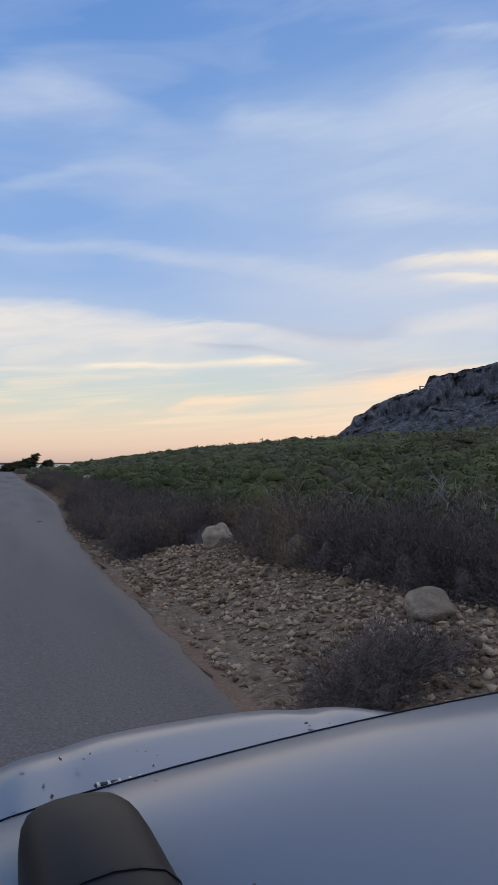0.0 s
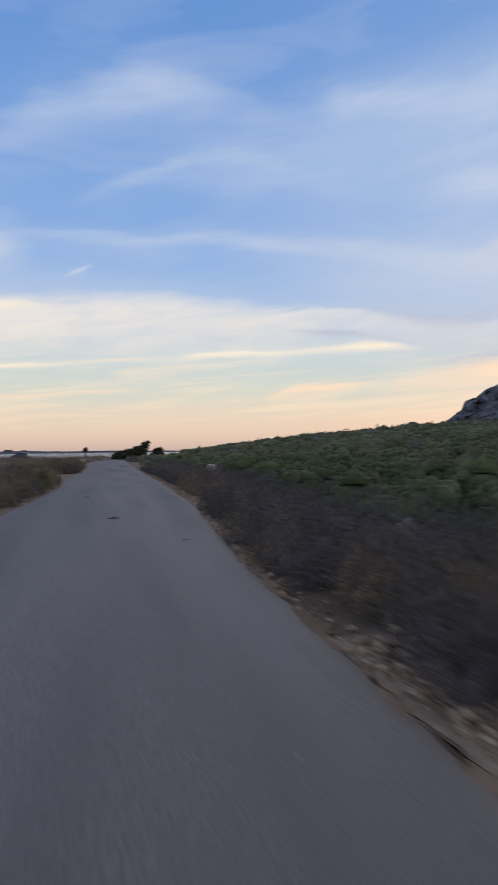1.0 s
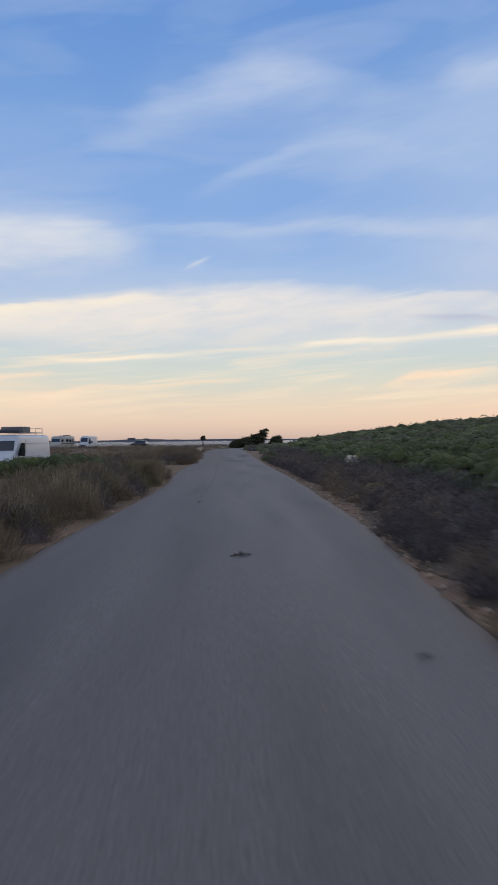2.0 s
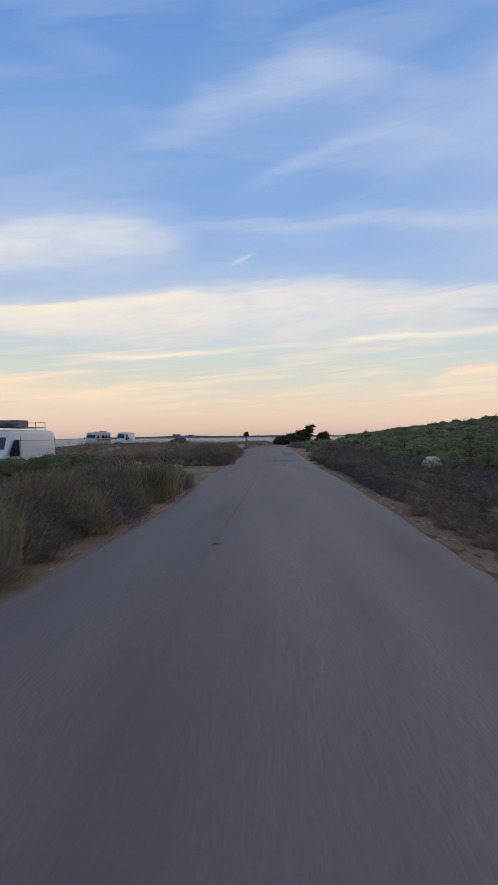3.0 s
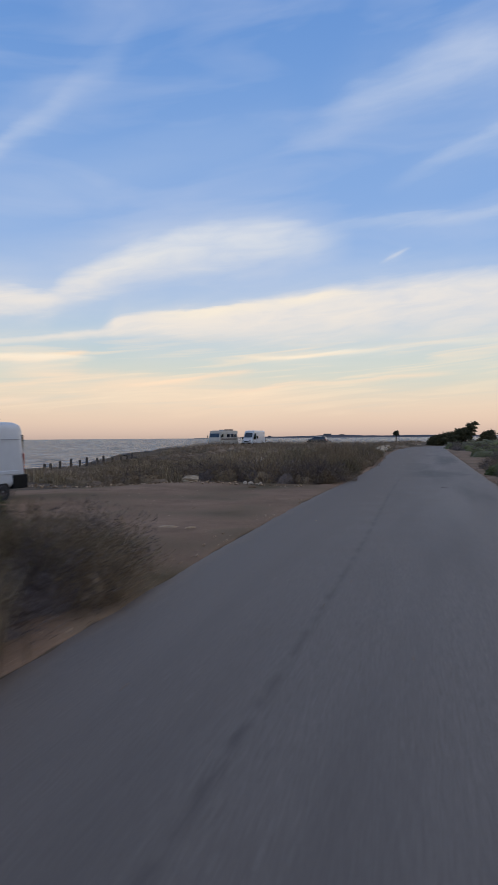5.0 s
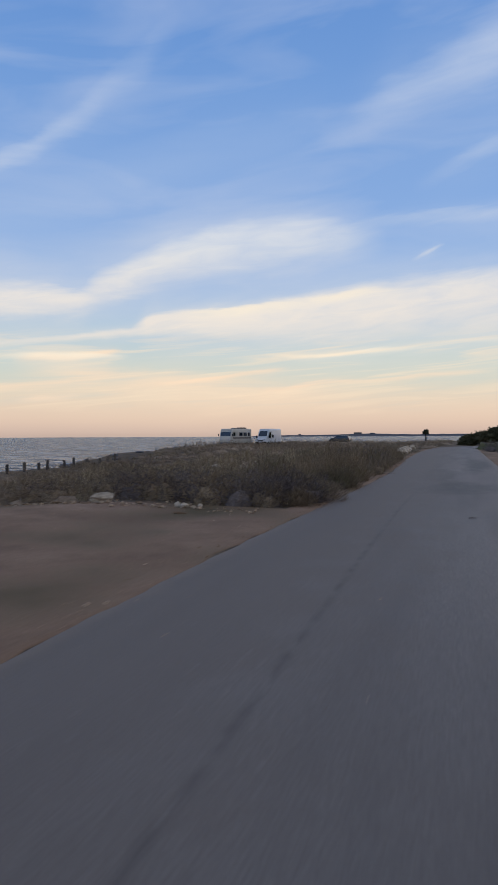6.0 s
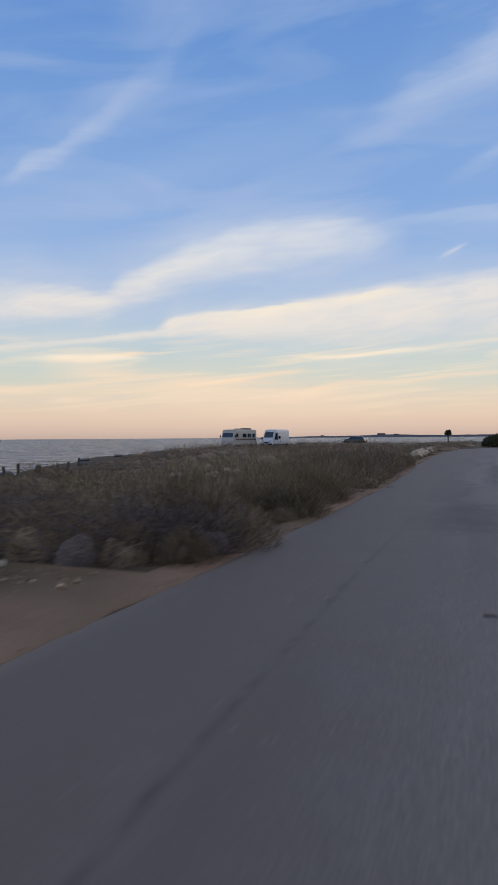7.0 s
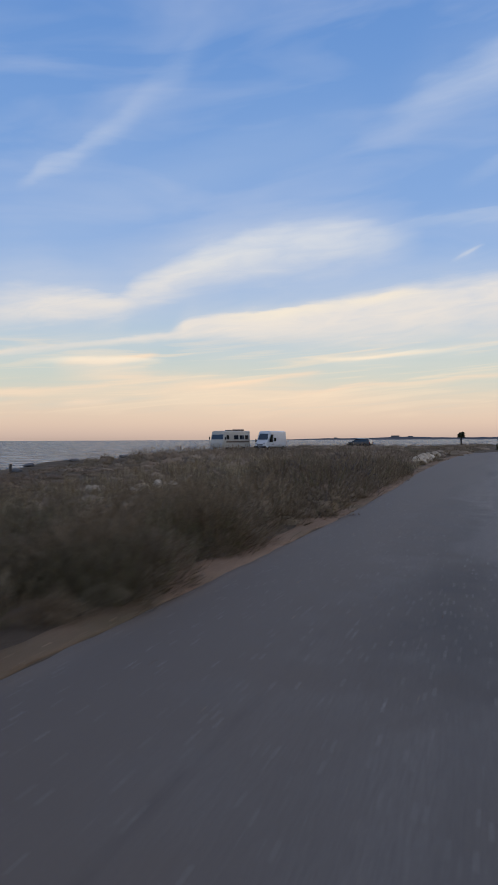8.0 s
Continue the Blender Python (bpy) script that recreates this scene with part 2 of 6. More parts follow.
w_sky = band(w_sky, "warm", [(-17.1, 3.9, 0.18, 0.28, 0), (-13.9, 4.2, 0.23, 0.32, 0.6), (-11.2, 4.6, 0.23, 0.32, 0.6), (-7.6, 4.6, 0.18, 0.28, 0.4), (-3.8, 4.9, 0.18, 0.28, 0.4), (-0.2, 5.1, 0.18, 0.28, 0.35), (2.4, 5.1, 0.14, 0.18, 0)])  # warm streak
w_sky = band(w_sky, "warm", [(-43.8, 3.6, 0.37, 0.46, 0.4), (-40.6, 3.9, 0.37, 0.51, 0.5), (-37.3, 4.1, 0.37, 0.60, 0.5), (-33.9, 4.4, 0.28, 0.46, 0.4), (-31.0, 4.6, 0.18, 0.28, 0)])  # warm streak
w_sky = band(w_sky, "warm", [(-36.9, 3.0, 0.18, 0.28, 0), (-35.2, 3.2, 0.23, 0.32, 0.5), (-33.0, 3.3, 0.23, 0.32, 0.4), (-30.8, 3.6, 0.14, 0.18, 0)])  # warm streak
w_sky = band(w_sky, "warm", [(12.1, 4.2, 0.18, 0.28, 0), (14.4, 5.0, 0.37, 0.69, 0.7), (17.2, 5.3, 0.32, 0.78, 0.75), (20.6, 5.5, 0.18, 0.41, 0.5), (22.2, 5.5, 0.14, 0.18, 0)])  # warm streak over the road
w_sky = band(w_sky, "warm", [(20.4, 5.0, 0.83, 1.66, 0), (24.5, 5.3, 1.15, 2.12, 0.4), (28.6, 6.1, 0.92, 2.39, 0.65), (31.8, 6.7, 0.74, 2.12, 0.9), (34.0, 6.8, 0.60, 1.66, 0.9), (37.0, 7.0, 0.55, 1.38, 0.6), (41.9, 7.3, 0.55, 1.38, 0.4)])  # glow behind the hill
w_sky = band(w_sky, "grey", [(25.9, 6.8, 0.28, 0.37, 0), (28.2, 7.1, 0.37, 0.55, 0.4), (30.9, 7.4, 0.37, 0.51, 0.45), (34.0, 7.6, 0.28, 0.41, 0.2), (36.1, 7.7, 0.18, 0.28, 0)])  # grey shelf over the glow
w_sky = band(w_sky, "cloud", [(-4.1, 14.1, 0.14, 0.2, 0), (-3.4, 14.4, 0.18, 0.22, 0.3), (-2.6, 14.7, 0.22, 0.24, 0.45), (-2.0, 15.0, 0.2, 0.2, 0.3), (-1.5, 15.2, 0.1, 0.1, 0)])  # lone wisp
w_sky = band(w_sky, "bright", [(-39.0, 6.3, 0.2, 0.3, 0), (-36.0, 6.6, 0.25, 0.4, 0.6), (-33.0, 6.6, 0.3, 0.6, 0.7), (-29.5, 6.7, 0.2, 0.4, 0.5), (-27.5, 6.7, 0.1, 0.2, 0)])  # cream shreds
# thin threads of cloud low over the horizon and a faint unevenness higher up
w_comb3 = wnode("ShaderNodeCombineXYZ")
WT.links.new(wmath("MULTIPLY", AZ, 0.09), w_comb3.inputs[0])
WT.links.new(wmath("MULTIPLY", wmath("SUBTRACT", EL, wmath("MULTIPLY", AZ, 0.07)), 1.25), w_comb3.inputs[1])
w_thr = wnode("ShaderNodeTexNoise")
w_thr.inputs["Scale"].default_value, w_thr.inputs["Detail"].default_value, w_thr.inputs["Distortion"].default_value = 1.0, 4.0, 0.9
WT.links.new(w_comb3.outputs[0], w_thr.inputs["Vector"])
w_low = wmath("MULTIPLY", wmath("SUBTRACT", EL, 1.6), wmath("SUBTRACT", 9.0, EL))
w_low = wmath("DIVIDE", w_low, 10.0, clamp=True)
w_sky = wmix(wmath("MULTIPLY", wmath("MULTIPLY", wmath("SUBTRACT", w_thr.outputs["Fac"], 0.50), 4.5, clamp=True), wmath("MULTIPLY", w_low, 0.5)), w_sky, lin(254, 230, 200))
w_sky = wmix(wmath("MULTIPLY", wmath("MULTIPLY", wmath("SUBTRACT", 0.47, w_thr.outputs["Fac"]), 4.5, clamp=True), wmath("MULTIPLY", w_low, 0.35)), w_sky, lin(196, 208, 204))
w_sky = wmix(wmath("MULTIPLY", wmath("ADD", wnoise(0.45, 4.0, 0.6), 0.05, clamp=True), wmath("MULTIPLY", wmath("SUBTRACT", EL, 9.0), 0.14, clamp=True)), w_sky, lin(196, 206, 228))
w_bg = wnode("ShaderNodeBackground")
w_bg.inputs[1].default_value = 1.0
WT.links.new(w_sky, w_bg.inputs[0])
w_out = wnode("ShaderNodeOutputWorld")
WT.links.new(w_bg.outputs[0], w_out.inputs[0])

sun = new("sun", bpy.data.lights.new("sun", "SUN"))
sun.data.energy, sun.data.angle, sun.data.color = 0.35, radians(60), (1.0, 0.8, 0.62)
sun.matrix_world = look((0, 0, 0), (-5.0, -8.4, -2.6))

# ---- materials ----
def material(name, stops, scale=4.0, rough=0.8, metal=0.0, bump=0.0, bump_scale=40.0, stretch=(1, 1, 1), detail=6.0, island=0.0, piece=0.0, spec=0.5, second=None, coat=0.0, fine=0.0):
    """A surface whose colour wanders over stops (dark to light) by noise at real size; second: (colour, scale, low, high) for stains."""
    m = bpy.data.materials.new(name)
    m.use_nodes = True
    t = m.node_tree
    b = t.nodes["Principled BSDF"]
    b.inputs["Roughness"].default_value, b.inputs["Metallic"].default_value = rough, metal
    b.inputs["Specular IOR Level"].default_value = spec
    b.inputs["Coat Weight"].default_value = coat
    geo = t.nodes.new("ShaderNodeNewGeometry")
    info = t.nodes.new("ShaderNodeObjectInfo")
    if piece > 0:
        co = t.nodes.new("ShaderNodeTexCoord").outputs["Object"]
    else:
        co = geo.outputs["Position"]
    mp = t.nodes.new("ShaderNodeMapping")
    mp.inputs["Scale"].default_value = stretch
    t.links.new(co, mp.inputs[0])
    n = t.nodes.new("ShaderNodeTexNoise")
    n.inputs["Scale"].default_value, n.inputs["Detail"].default_value, n.inputs["Roughness"].default_value = scale, detail, 0.62
    t.links.new(mp.outputs[0], n.inputs["Vector"])
    fac = n.outputs["Fac"]

    def mth(op, a, c, clamp=False):
        k = t.nodes.new("ShaderNodeMath")
        k.operation, k.use_clamp = op, clamp
        for i, v in enumerate((a, c)):
            if isinstance(v, (int, float)):
                k.inputs[i].default_value = v
            else:
                t.links.new(v, k.inputs[i])
        return k.outputs[0]

    if fine:
        nf = t.nodes.new("ShaderNodeTexNoise")
        nf.inputs["Scale"].default_value, nf.inputs["Detail"].default_value = bump_scale, 4.0
        t.links.new(co, nf.inputs["Vector"])
        fac = mth("ADD", fac, mth("MULTIPLY", mth("SUBTRACT", nf.outputs["Fac"], 0.5), fine))
    if island:
        fac = mth("ADD", fac, mth("MULTIPLY", mth("SUBTRACT", geo.outputs["Random Per Island"], 0.5), island))
    if piece:
        fac = mth("ADD", fac, mth("MULTIPLY", mth("SUBTRACT", info.outputs["Random"], 0.5), piece))
    fac = mth("ADD", mth("MULTIPLY", mth("SUBTRACT", fac, 0.5), 1.7), 0.5, True)
    r = t.nodes.new("ShaderNodeValToRGB")
    for k, c in enumerate(stops):
        at = k / max(1, len(stops) - 1)
        e = r.color_ramp.elements[k] if k < 2 else r.color_ramp.elements.new(at)
        e.position, e.color = at, (*c, 1)
    if len(stops) == 1:
        r.color_ramp.elements[1].color = (*stops[0], 1)
    t.links.new(fac, r.inputs[0])
    col = r.outputs[0]
    if second:
        c2, s2, lo, hi = second
        n2 = t.nodes.new("ShaderNodeTexNoise")
        n2.inputs["Scale"].default_value, n2.inputs["Detail"].default_value = s2, 5.0
        t.links.new(mp.outputs[0], n2.inputs["Vector"])
        mr = t.nodes.new("ShaderNodeMapRange")
        mr.inputs[1].default_value, mr.inputs[2].default_value = lo, hi
        t.links.new(n2.outputs["Fac"], mr.inputs[0])
        mx = t.nodes.new("ShaderNodeMix")
        mx.data_type = "RGBA"
        mx.inputs[7].default_value = (*c2, 1)
        t.links.new(mr.outputs[0], mx.inputs[0])
        t.links.new(col, mx.inputs[6])
        col = mx.outputs[2]
    t.links.new(col, b.inputs["Base Color"])
    if bump:
        nb = t.nodes.new("ShaderNodeTexNoise")
        nb.inputs["Scale"].default_value, nb.inputs["Detail"].default_value = bump_scale, 5.0
        t.links.new(co, nb.inputs["Vector"])
        bp = t.nodes.new("ShaderNodeBump")
        bp.inputs["Strength"].default_value, bp.inputs["Distance"].default_value = 0.9, bump
        t.links.new(nb.outputs["Fac"], bp.inputs["Height"])
        t.links.new(bp.outputs[0], b.inputs["Normal"])
    return m


M_ASPHALT = material("worn_asphalt", [(0.124, 0.106, 0.091), (0.181, 0.156, 0.135), (0.256, 0.223, 0.193)], 0.35, 0.70, bump=0.004, bump_scale=44, stretch=(1.2, 0.12, 1), spec=0.34, second=((0.108, 0.093, 0.082), 0.7, 0.42, 0.70), fine=1.3, detail=8)
M_SOIL = material("scrub_soil", [(0.065, 0.048, 0.034), (0.117, 0.086, 0.058), (0.195, 0.143, 0.098)], 0.8, 0.95, bump=0.03, bump_scale=14, spec=0.15, fine=0.5)
M_SAND = material("sandy_dirt", [(0.162, 0.101, 0.064), (0.258, 0.167, 0.108), (0.377, 0.255, 0.171)], 0.7, 0.95, bump=0.012, bump_scale=30, spec=0.15, second=((0.125, 0.093, 0.052), 0.35, 0.46, 0.70), fine=0.6)
M_LIME = material("pale_limestone", [(0.27, 0.205, 0.14), (0.47, 0.37, 0.26), (0.68, 0.57, 0.44)], 3.0, 0.92, bump=0.02, bump_scale=18, piece=0.5, spec=0.2)
M_GRAVEL = material("limestone_rubble", [(0.20, 0.125, 0.072), (0.39, 0.262, 0.160), (0.58, 0.42, 0.28)], 2.0, 0.92, bump=0.01, bump_scale=30, island=0.8, spec=0.2)
M_BED = material("stony_grit", [(0.15, 0.102, 0.066), (0.25, 0.178, 0.118), (0.38, 0.285, 0.195)], 5.0, 0.95, bump=0.03, bump_scale=22, spec=0.15, fine=0.9)
M_PIECE = material("limestone_piece", [(0.18, 0.115, 0.068), (0.35, 0.235, 0.142), (0.54, 0.39, 0.25)], 6.0, 0.92, bump=0.01, bump_scale=40, piece=0.8, spec=0.2)
M_LEAF = material("mastic_leaf", [(0.030, 0.038, 0.013), (0.086, 0.098, 0.032), (0.172, 0.178, 0.064)], 0.5, 0.7, island=0.3, spec=0.25, bump=0.03, bump_scale=24, fine=0.9)
M_LEAF_FAR = material("hillside_leaf", [(0.036, 0.043, 0.016), (0.100, 0.108, 0.039), (0.188, 0.188, 0.078)], 0.12, 0.7, island=0.25, spec=0.2, second=((0.118, 0.098, 0.060), 0.09, 0.50, 0.66), bump=0.05, bump_scale=9, fine=0.6)
M_CROWN = material("dark_tree_leaf", [(0.036, 0.038, 0.020), (0.080, 0.076, 0.040), (0.150, 0.132, 0.076)], 0.5, 0.8, island=0.3, spec=0.15, bump=0.03, bump_scale=24, fine=0.9)
M_DRY = material("dead_twig", [(0.060, 0.046, 0.043), (0.143, 0.113, 0.100), (0.259, 0.205, 0.175)], 0.6, 0.9, island=0.3, spec=0.12, bump=0.03, bump_scale=24, fine=0.9)
M_DRYLEAF = material("dry_scrub_leaf", [(0.120, 0.083, 0.053), (0.244, 0.174, 0.108), (0.377, 0.281, 0.174)], 0.35, 0.85, island=0.3, spec=0.12, bump=0.03, bump_scale=24, fine=0.9)
M_COAST = material("salt_scrub_leaf", [(0.130, 0.091, 0.061), (0.255, 0.183, 0.124), (0.390, 0.294, 0.198)], 0.16, 0.85, island=0.3, spec=0.12, second=((0.132, 0.106, 0.062), 0.12, 0.5, 0.66), bump=0.03, bump_scale=24, fine=0.9)
M_GRASS = material("dry_grass", [(0.17, 0.118, 0.064), (0.32, 0.235, 0.132), (0.49, 0.385, 0.24)], 0.6, 0.8, island=0.7, spec=0.2)
M_GREENGRASS = material("green_herb", [(0.094, 0.079, 0.040), (0.200, 0.166, 0.081), (0.325, 0.266, 0.140)], 0.5, 0.8, island=0.4, spec=0.15, bump=0.03, bump_scale=24, fine=0.9)
M_BARK = material("weathered_wood", [(0.130, 0.111, 0.094), (0.286, 0.247, 0.215), (0.468, 0.416, 0.364)], 4.0, 0.9, bump=0.006, bump_scale=60, stretch=(1, 1, 0.3))
M_POST = material("fence_wood", [(0.05, 0.042, 0.035), (0.11, 0.09, 0.075)], 5.0, 0.9, stretch=(1, 1, 0.2))
M_ROCKFACE = material("limestone_cliff", [(0.050, 0.052, 0.060), (0.125, 0.124, 0.130), (0.30, 0.28, 0.265)], 0.09, 0.95, bump=1.2, bump_scale=0.3, spec=0.05, fine=0.8, detail=10, stretch=(1, 1, 0.5))
M_FARLAND = material("far_shore", [(0.10, 0.105, 0.12), (0.16, 0.155, 0.16)], 0.01, 1.0, spec=0.0)


def plain(name, rgb, rough=0.5, metal=0.0, coat=0.0, dirt=0.12, scale=3.0, spec=0.5):
    lo = tuple(max(0.0, c * (1 - dirt)) for c in rgb)
    return material(name, [lo, rgb], scale, rough, metal, coat=coat, spec=spec, fine=0.25)


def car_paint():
    """White lacquer, its base colour darkened and blued to paint in the reflected sky; dull with road dust in drifts
    and drying marks.
    """
    m = plain("sky_blued_white_paint", (0.122, 0.176, 0.245), 0.34, coat=0.3, spec=0.3, dirt=0.14, scale=2.2)
    t = m.node_tree
    b = t.nodes["Principled BSDF"]
    co = t.nodes.new("ShaderNodeTexCoord").outputs["Object"]
    n = t.nodes.new("ShaderNodeTexNoise")
    n.inputs["Scale"].default_value, n.inputs["Detail"].default_value, n.inputs["Distortion"].default_value = 4.5, 7.0, 0.8
    t.links.new(co, n.inputs["Vector"])
    r = t.nodes.new("ShaderNodeMapRange")
    r.inputs[1].default_value, r.inputs[2].default_value, r.inputs[3].default_value, r.inputs[4].default_value = 0.35, 0.75, 0.10, 0.22
    t.links.new(n.outputs["Fac"], r.inputs[0])
    t.links.new(r.outputs[0], b.inputs["Coat Roughness"])
    return m


M_SKYWHITE = car_paint()
M_VANWHITE = plain("white_van_paint", (0.66, 0.67, 0.68), 0.35, coat=0.2)
M_CREAM = plain("cream_panel", (0.55, 0.50, 0.42), 0.45)
M_BROWN = plain("brown_stripe", (0.13, 0.085, 0.06), 0.5)
M_BLACK = plain("black_plastic", (0.009, 0.011, 0.013), 0.5, dirt=0.3, scale=8, spec=0.14)
M_RUBBER = plain("tyre_rubber", (0.02, 0.02, 0.02), 0.85)
M_CHROME = plain("bright_trim", (0.55, 0.55, 0.56), 0.15, 1.0)
M_STEEL = plain("grey_steel", (0.28, 0.28, 0.29), 0.4, 0.8)
M_TINT = plain("dark_glass", (0.012, 0.014, 0.017), 0.06, coat=0.3, dirt=0.0, spec=0.8)
M_DARKCAR = plain("dark_blue_paint", (0.03, 0.035, 0.05), 0.25, coat=0.5)
M_LAMP = plain("lamp_lens", (0.5, 0.5, 0.52), 0.12, dirt=0.05)
M_RED = plain("red_lens", (0.25, 0.02, 0.02), 0.2)
M_CARGO = plain("weathered_crate", (0.26, 0.235, 0.215), 0.8, dirt=0.4)
M_TARP = plain("grey_tarpaulin", (0.09, 0.095, 0.11), 0.7, dirt=0.4)


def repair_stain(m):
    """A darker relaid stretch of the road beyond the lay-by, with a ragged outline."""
    t = m.node_tree
    b = t.nodes["Principled BSDF"]
    col = b.inputs["Base Color"].links[0].from_socket
    geo = t.nodes.new("ShaderNodeNewGeometry")
    nz = t.nodes.new("ShaderNodeTexNoise")
    nz.inputs["Scale"].default_value, nz.inputs["Detail"].default_value = 1.1, 5.0
    t.links.new(geo.outputs["Position"], nz.inputs["Vector"])
    sep = t.nodes.new("ShaderNodeSeparateXYZ")
    t.links.new(geo.outputs["Position"], sep.inputs[0])

    def f(op, a, c, clamp=False):
        k = t.nodes.new("ShaderNodeMath")
        k.operation, k.use_clamp = op, clamp
        for i, v in enumerate((a, c)):
            if isinstance(v, (int, float)):
                k.inputs[i].default_value = v
            else:
                t.links.new(v, k.inputs[i])
        return k.outputs[0]

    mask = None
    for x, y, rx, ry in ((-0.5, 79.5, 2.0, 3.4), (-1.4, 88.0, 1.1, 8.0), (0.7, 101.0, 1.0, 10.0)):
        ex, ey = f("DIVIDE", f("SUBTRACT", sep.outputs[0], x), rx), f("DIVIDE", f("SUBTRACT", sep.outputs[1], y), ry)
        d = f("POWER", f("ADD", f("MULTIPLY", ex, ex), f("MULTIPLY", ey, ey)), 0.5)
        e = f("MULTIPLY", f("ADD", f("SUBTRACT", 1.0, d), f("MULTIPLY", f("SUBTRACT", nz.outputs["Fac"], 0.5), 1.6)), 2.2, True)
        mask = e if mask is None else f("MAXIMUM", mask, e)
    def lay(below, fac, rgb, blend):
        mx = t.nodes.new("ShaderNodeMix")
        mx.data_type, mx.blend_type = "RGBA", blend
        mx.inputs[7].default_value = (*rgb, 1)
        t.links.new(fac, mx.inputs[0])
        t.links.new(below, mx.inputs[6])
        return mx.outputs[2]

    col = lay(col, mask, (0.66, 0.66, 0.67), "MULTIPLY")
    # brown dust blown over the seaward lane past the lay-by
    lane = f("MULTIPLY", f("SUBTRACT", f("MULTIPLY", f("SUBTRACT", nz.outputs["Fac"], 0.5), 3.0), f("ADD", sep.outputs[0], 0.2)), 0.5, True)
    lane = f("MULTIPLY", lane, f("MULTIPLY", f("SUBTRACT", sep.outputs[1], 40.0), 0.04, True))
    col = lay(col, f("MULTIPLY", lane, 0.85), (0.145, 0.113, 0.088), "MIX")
    # sandy dust along both edges
    ed = t.nodes.new("ShaderNodeAttribute")
    ed.attribute_name = "edge"
    dust = f("SUBTRACT", 1.0, f("DIVIDE", ed.outputs["Fac"], f("ADD", 0.10, f("MULTIPLY", nz.outputs["Fac"], 0.55))), True)
    col = lay(col, f("MULTIPLY", dust, 0.85), (0.205, 0.155, 0.112), "MIX")
    # an old joint between the lanes, filled with dark grit
    wob = f("ADD", f("MULTIPLY", f("SINE", f("ADD", f("MULTIPLY", sep.outputs[1], 0.16), 2.6), 0.0), 0.10), 1.62)
    n3 = t.nodes.new("ShaderNodeTexNoise")
    n3.inputs["Scale"].default_value, n3.inputs["Detail"].default_value = 3.2, 4.0
    t.links.new(geo.outputs["Position"], n3.inputs["Vector"])
    off = f("ABSOLUTE", f("ADD", f("ADD", sep.outputs[0], wob), f("MULTIPLY", f("SUBTRACT", n3.outputs["Fac"], 0.5), 0.12)), 0.0)
    line = f("SUBTRACT", 1.0, f("DIVIDE", off, 0.075), True)
    line = f("MULTIPLY", line, f("MULTIPLY", f("SUBTRACT", n3.outputs["Fac"], 0.34), 3.2, True))
    span = f("MULTIPLY", f("MULTIPLY", f("SUBTRACT", sep.outputs[1], 32.0), 0.09, True), f("MULTIPLY", f("SUBTRACT", 80.0, sep.outputs[1]), 0.12, True))
    col = lay(col, f("MULTIPLY", f("MULTIPLY", line, span), 0.55), (0.058, 0.047, 0.040), "MIX")
    # pale stone chips showing where the surface is worn open
    vor = t.nodes.new("ShaderNodeTexVoronoi")
    vor.inputs["Scale"].default_value = 16.0
    t.links.new(geo.outputs["Position"], vor.inputs["Vector"])
    vc = t.nodes.new("ShaderNodeSeparateColor")
    t.links.new(vor.outputs["Color"], vc.inputs[0])
    chip = f("MULTIPLY", f("LESS_THAN", vor.outputs["Distance"], 0.30), f("GREATER_THAN", vc.outputs[0], 0.90))
    worn = f("MULTIPLY", f("ADD", f("SUBTRACT", nz.outputs["Fac"], 0.48), f("MULTIPLY", f("SUBTRACT", sep.outputs[1], 66.0), 0.02, True)), 3.0, True)
    col = lay(col, f("MULTIPLY", f("MULTIPLY", chip, worn), 0.7), (0.34, 0.31, 0.28), "MIX")
    t.links.new(col, b.inputs["Base Color"])


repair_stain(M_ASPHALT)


def sea_material():
    m = bpy.data.materials.new("sea_water")
    m.use_nodes = True
    t = m.node_tree
    b = t.nodes["Principled BSDF"]
    b.inputs["Base Color"].default_value = (0.075, 0.10, 0.14, 1)
    b.inputs["Roughness"].default_value, b.inputs["IOR"].default_value = 0.22, 1.33
    b.inputs["Specular IOR Level"].default_value = 0.08
    geo = t.nodes.new("ShaderNodeNewGeometry")
    mp = t.nodes.new("ShaderNodeMapping")
    mp.inputs["Scale"].default_value = (0.24, 0.24, 1)
    mp.inputs["Rotation"].default_value = (0, 0, 0.75)
    t.links.new(geo.outputs["Position"], mp.inputs[0])
    n = t.nodes.new("ShaderNodeTexNoise")
    n.inputs["Scale"].default_value, n.inputs["Detail"].default_value, n.inputs["Roughness"].default_value = 1.0, 3.0, 0.6
    t.links.new(mp.outputs[0], n.inputs["Vector"])
    bp = t.nodes.new("ShaderNodeBump")
    bp.inputs["Strength"].default_value, bp.inputs["Distance"].default_value = 1.0, 5.0
    t.links.new(n.outputs["Fac"], bp.inputs["Height"])
    t.links.new(bp.outputs[0], b.inputs["Normal"])
    # pale crests and dark troughs: reflected sky on the ripples painted into the colour
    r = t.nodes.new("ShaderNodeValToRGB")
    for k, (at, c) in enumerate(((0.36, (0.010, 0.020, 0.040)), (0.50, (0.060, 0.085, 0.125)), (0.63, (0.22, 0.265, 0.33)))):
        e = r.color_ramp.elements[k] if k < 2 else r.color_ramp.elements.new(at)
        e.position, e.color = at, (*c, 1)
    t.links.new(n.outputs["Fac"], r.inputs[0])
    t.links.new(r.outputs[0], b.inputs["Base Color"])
    return m


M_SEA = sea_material()


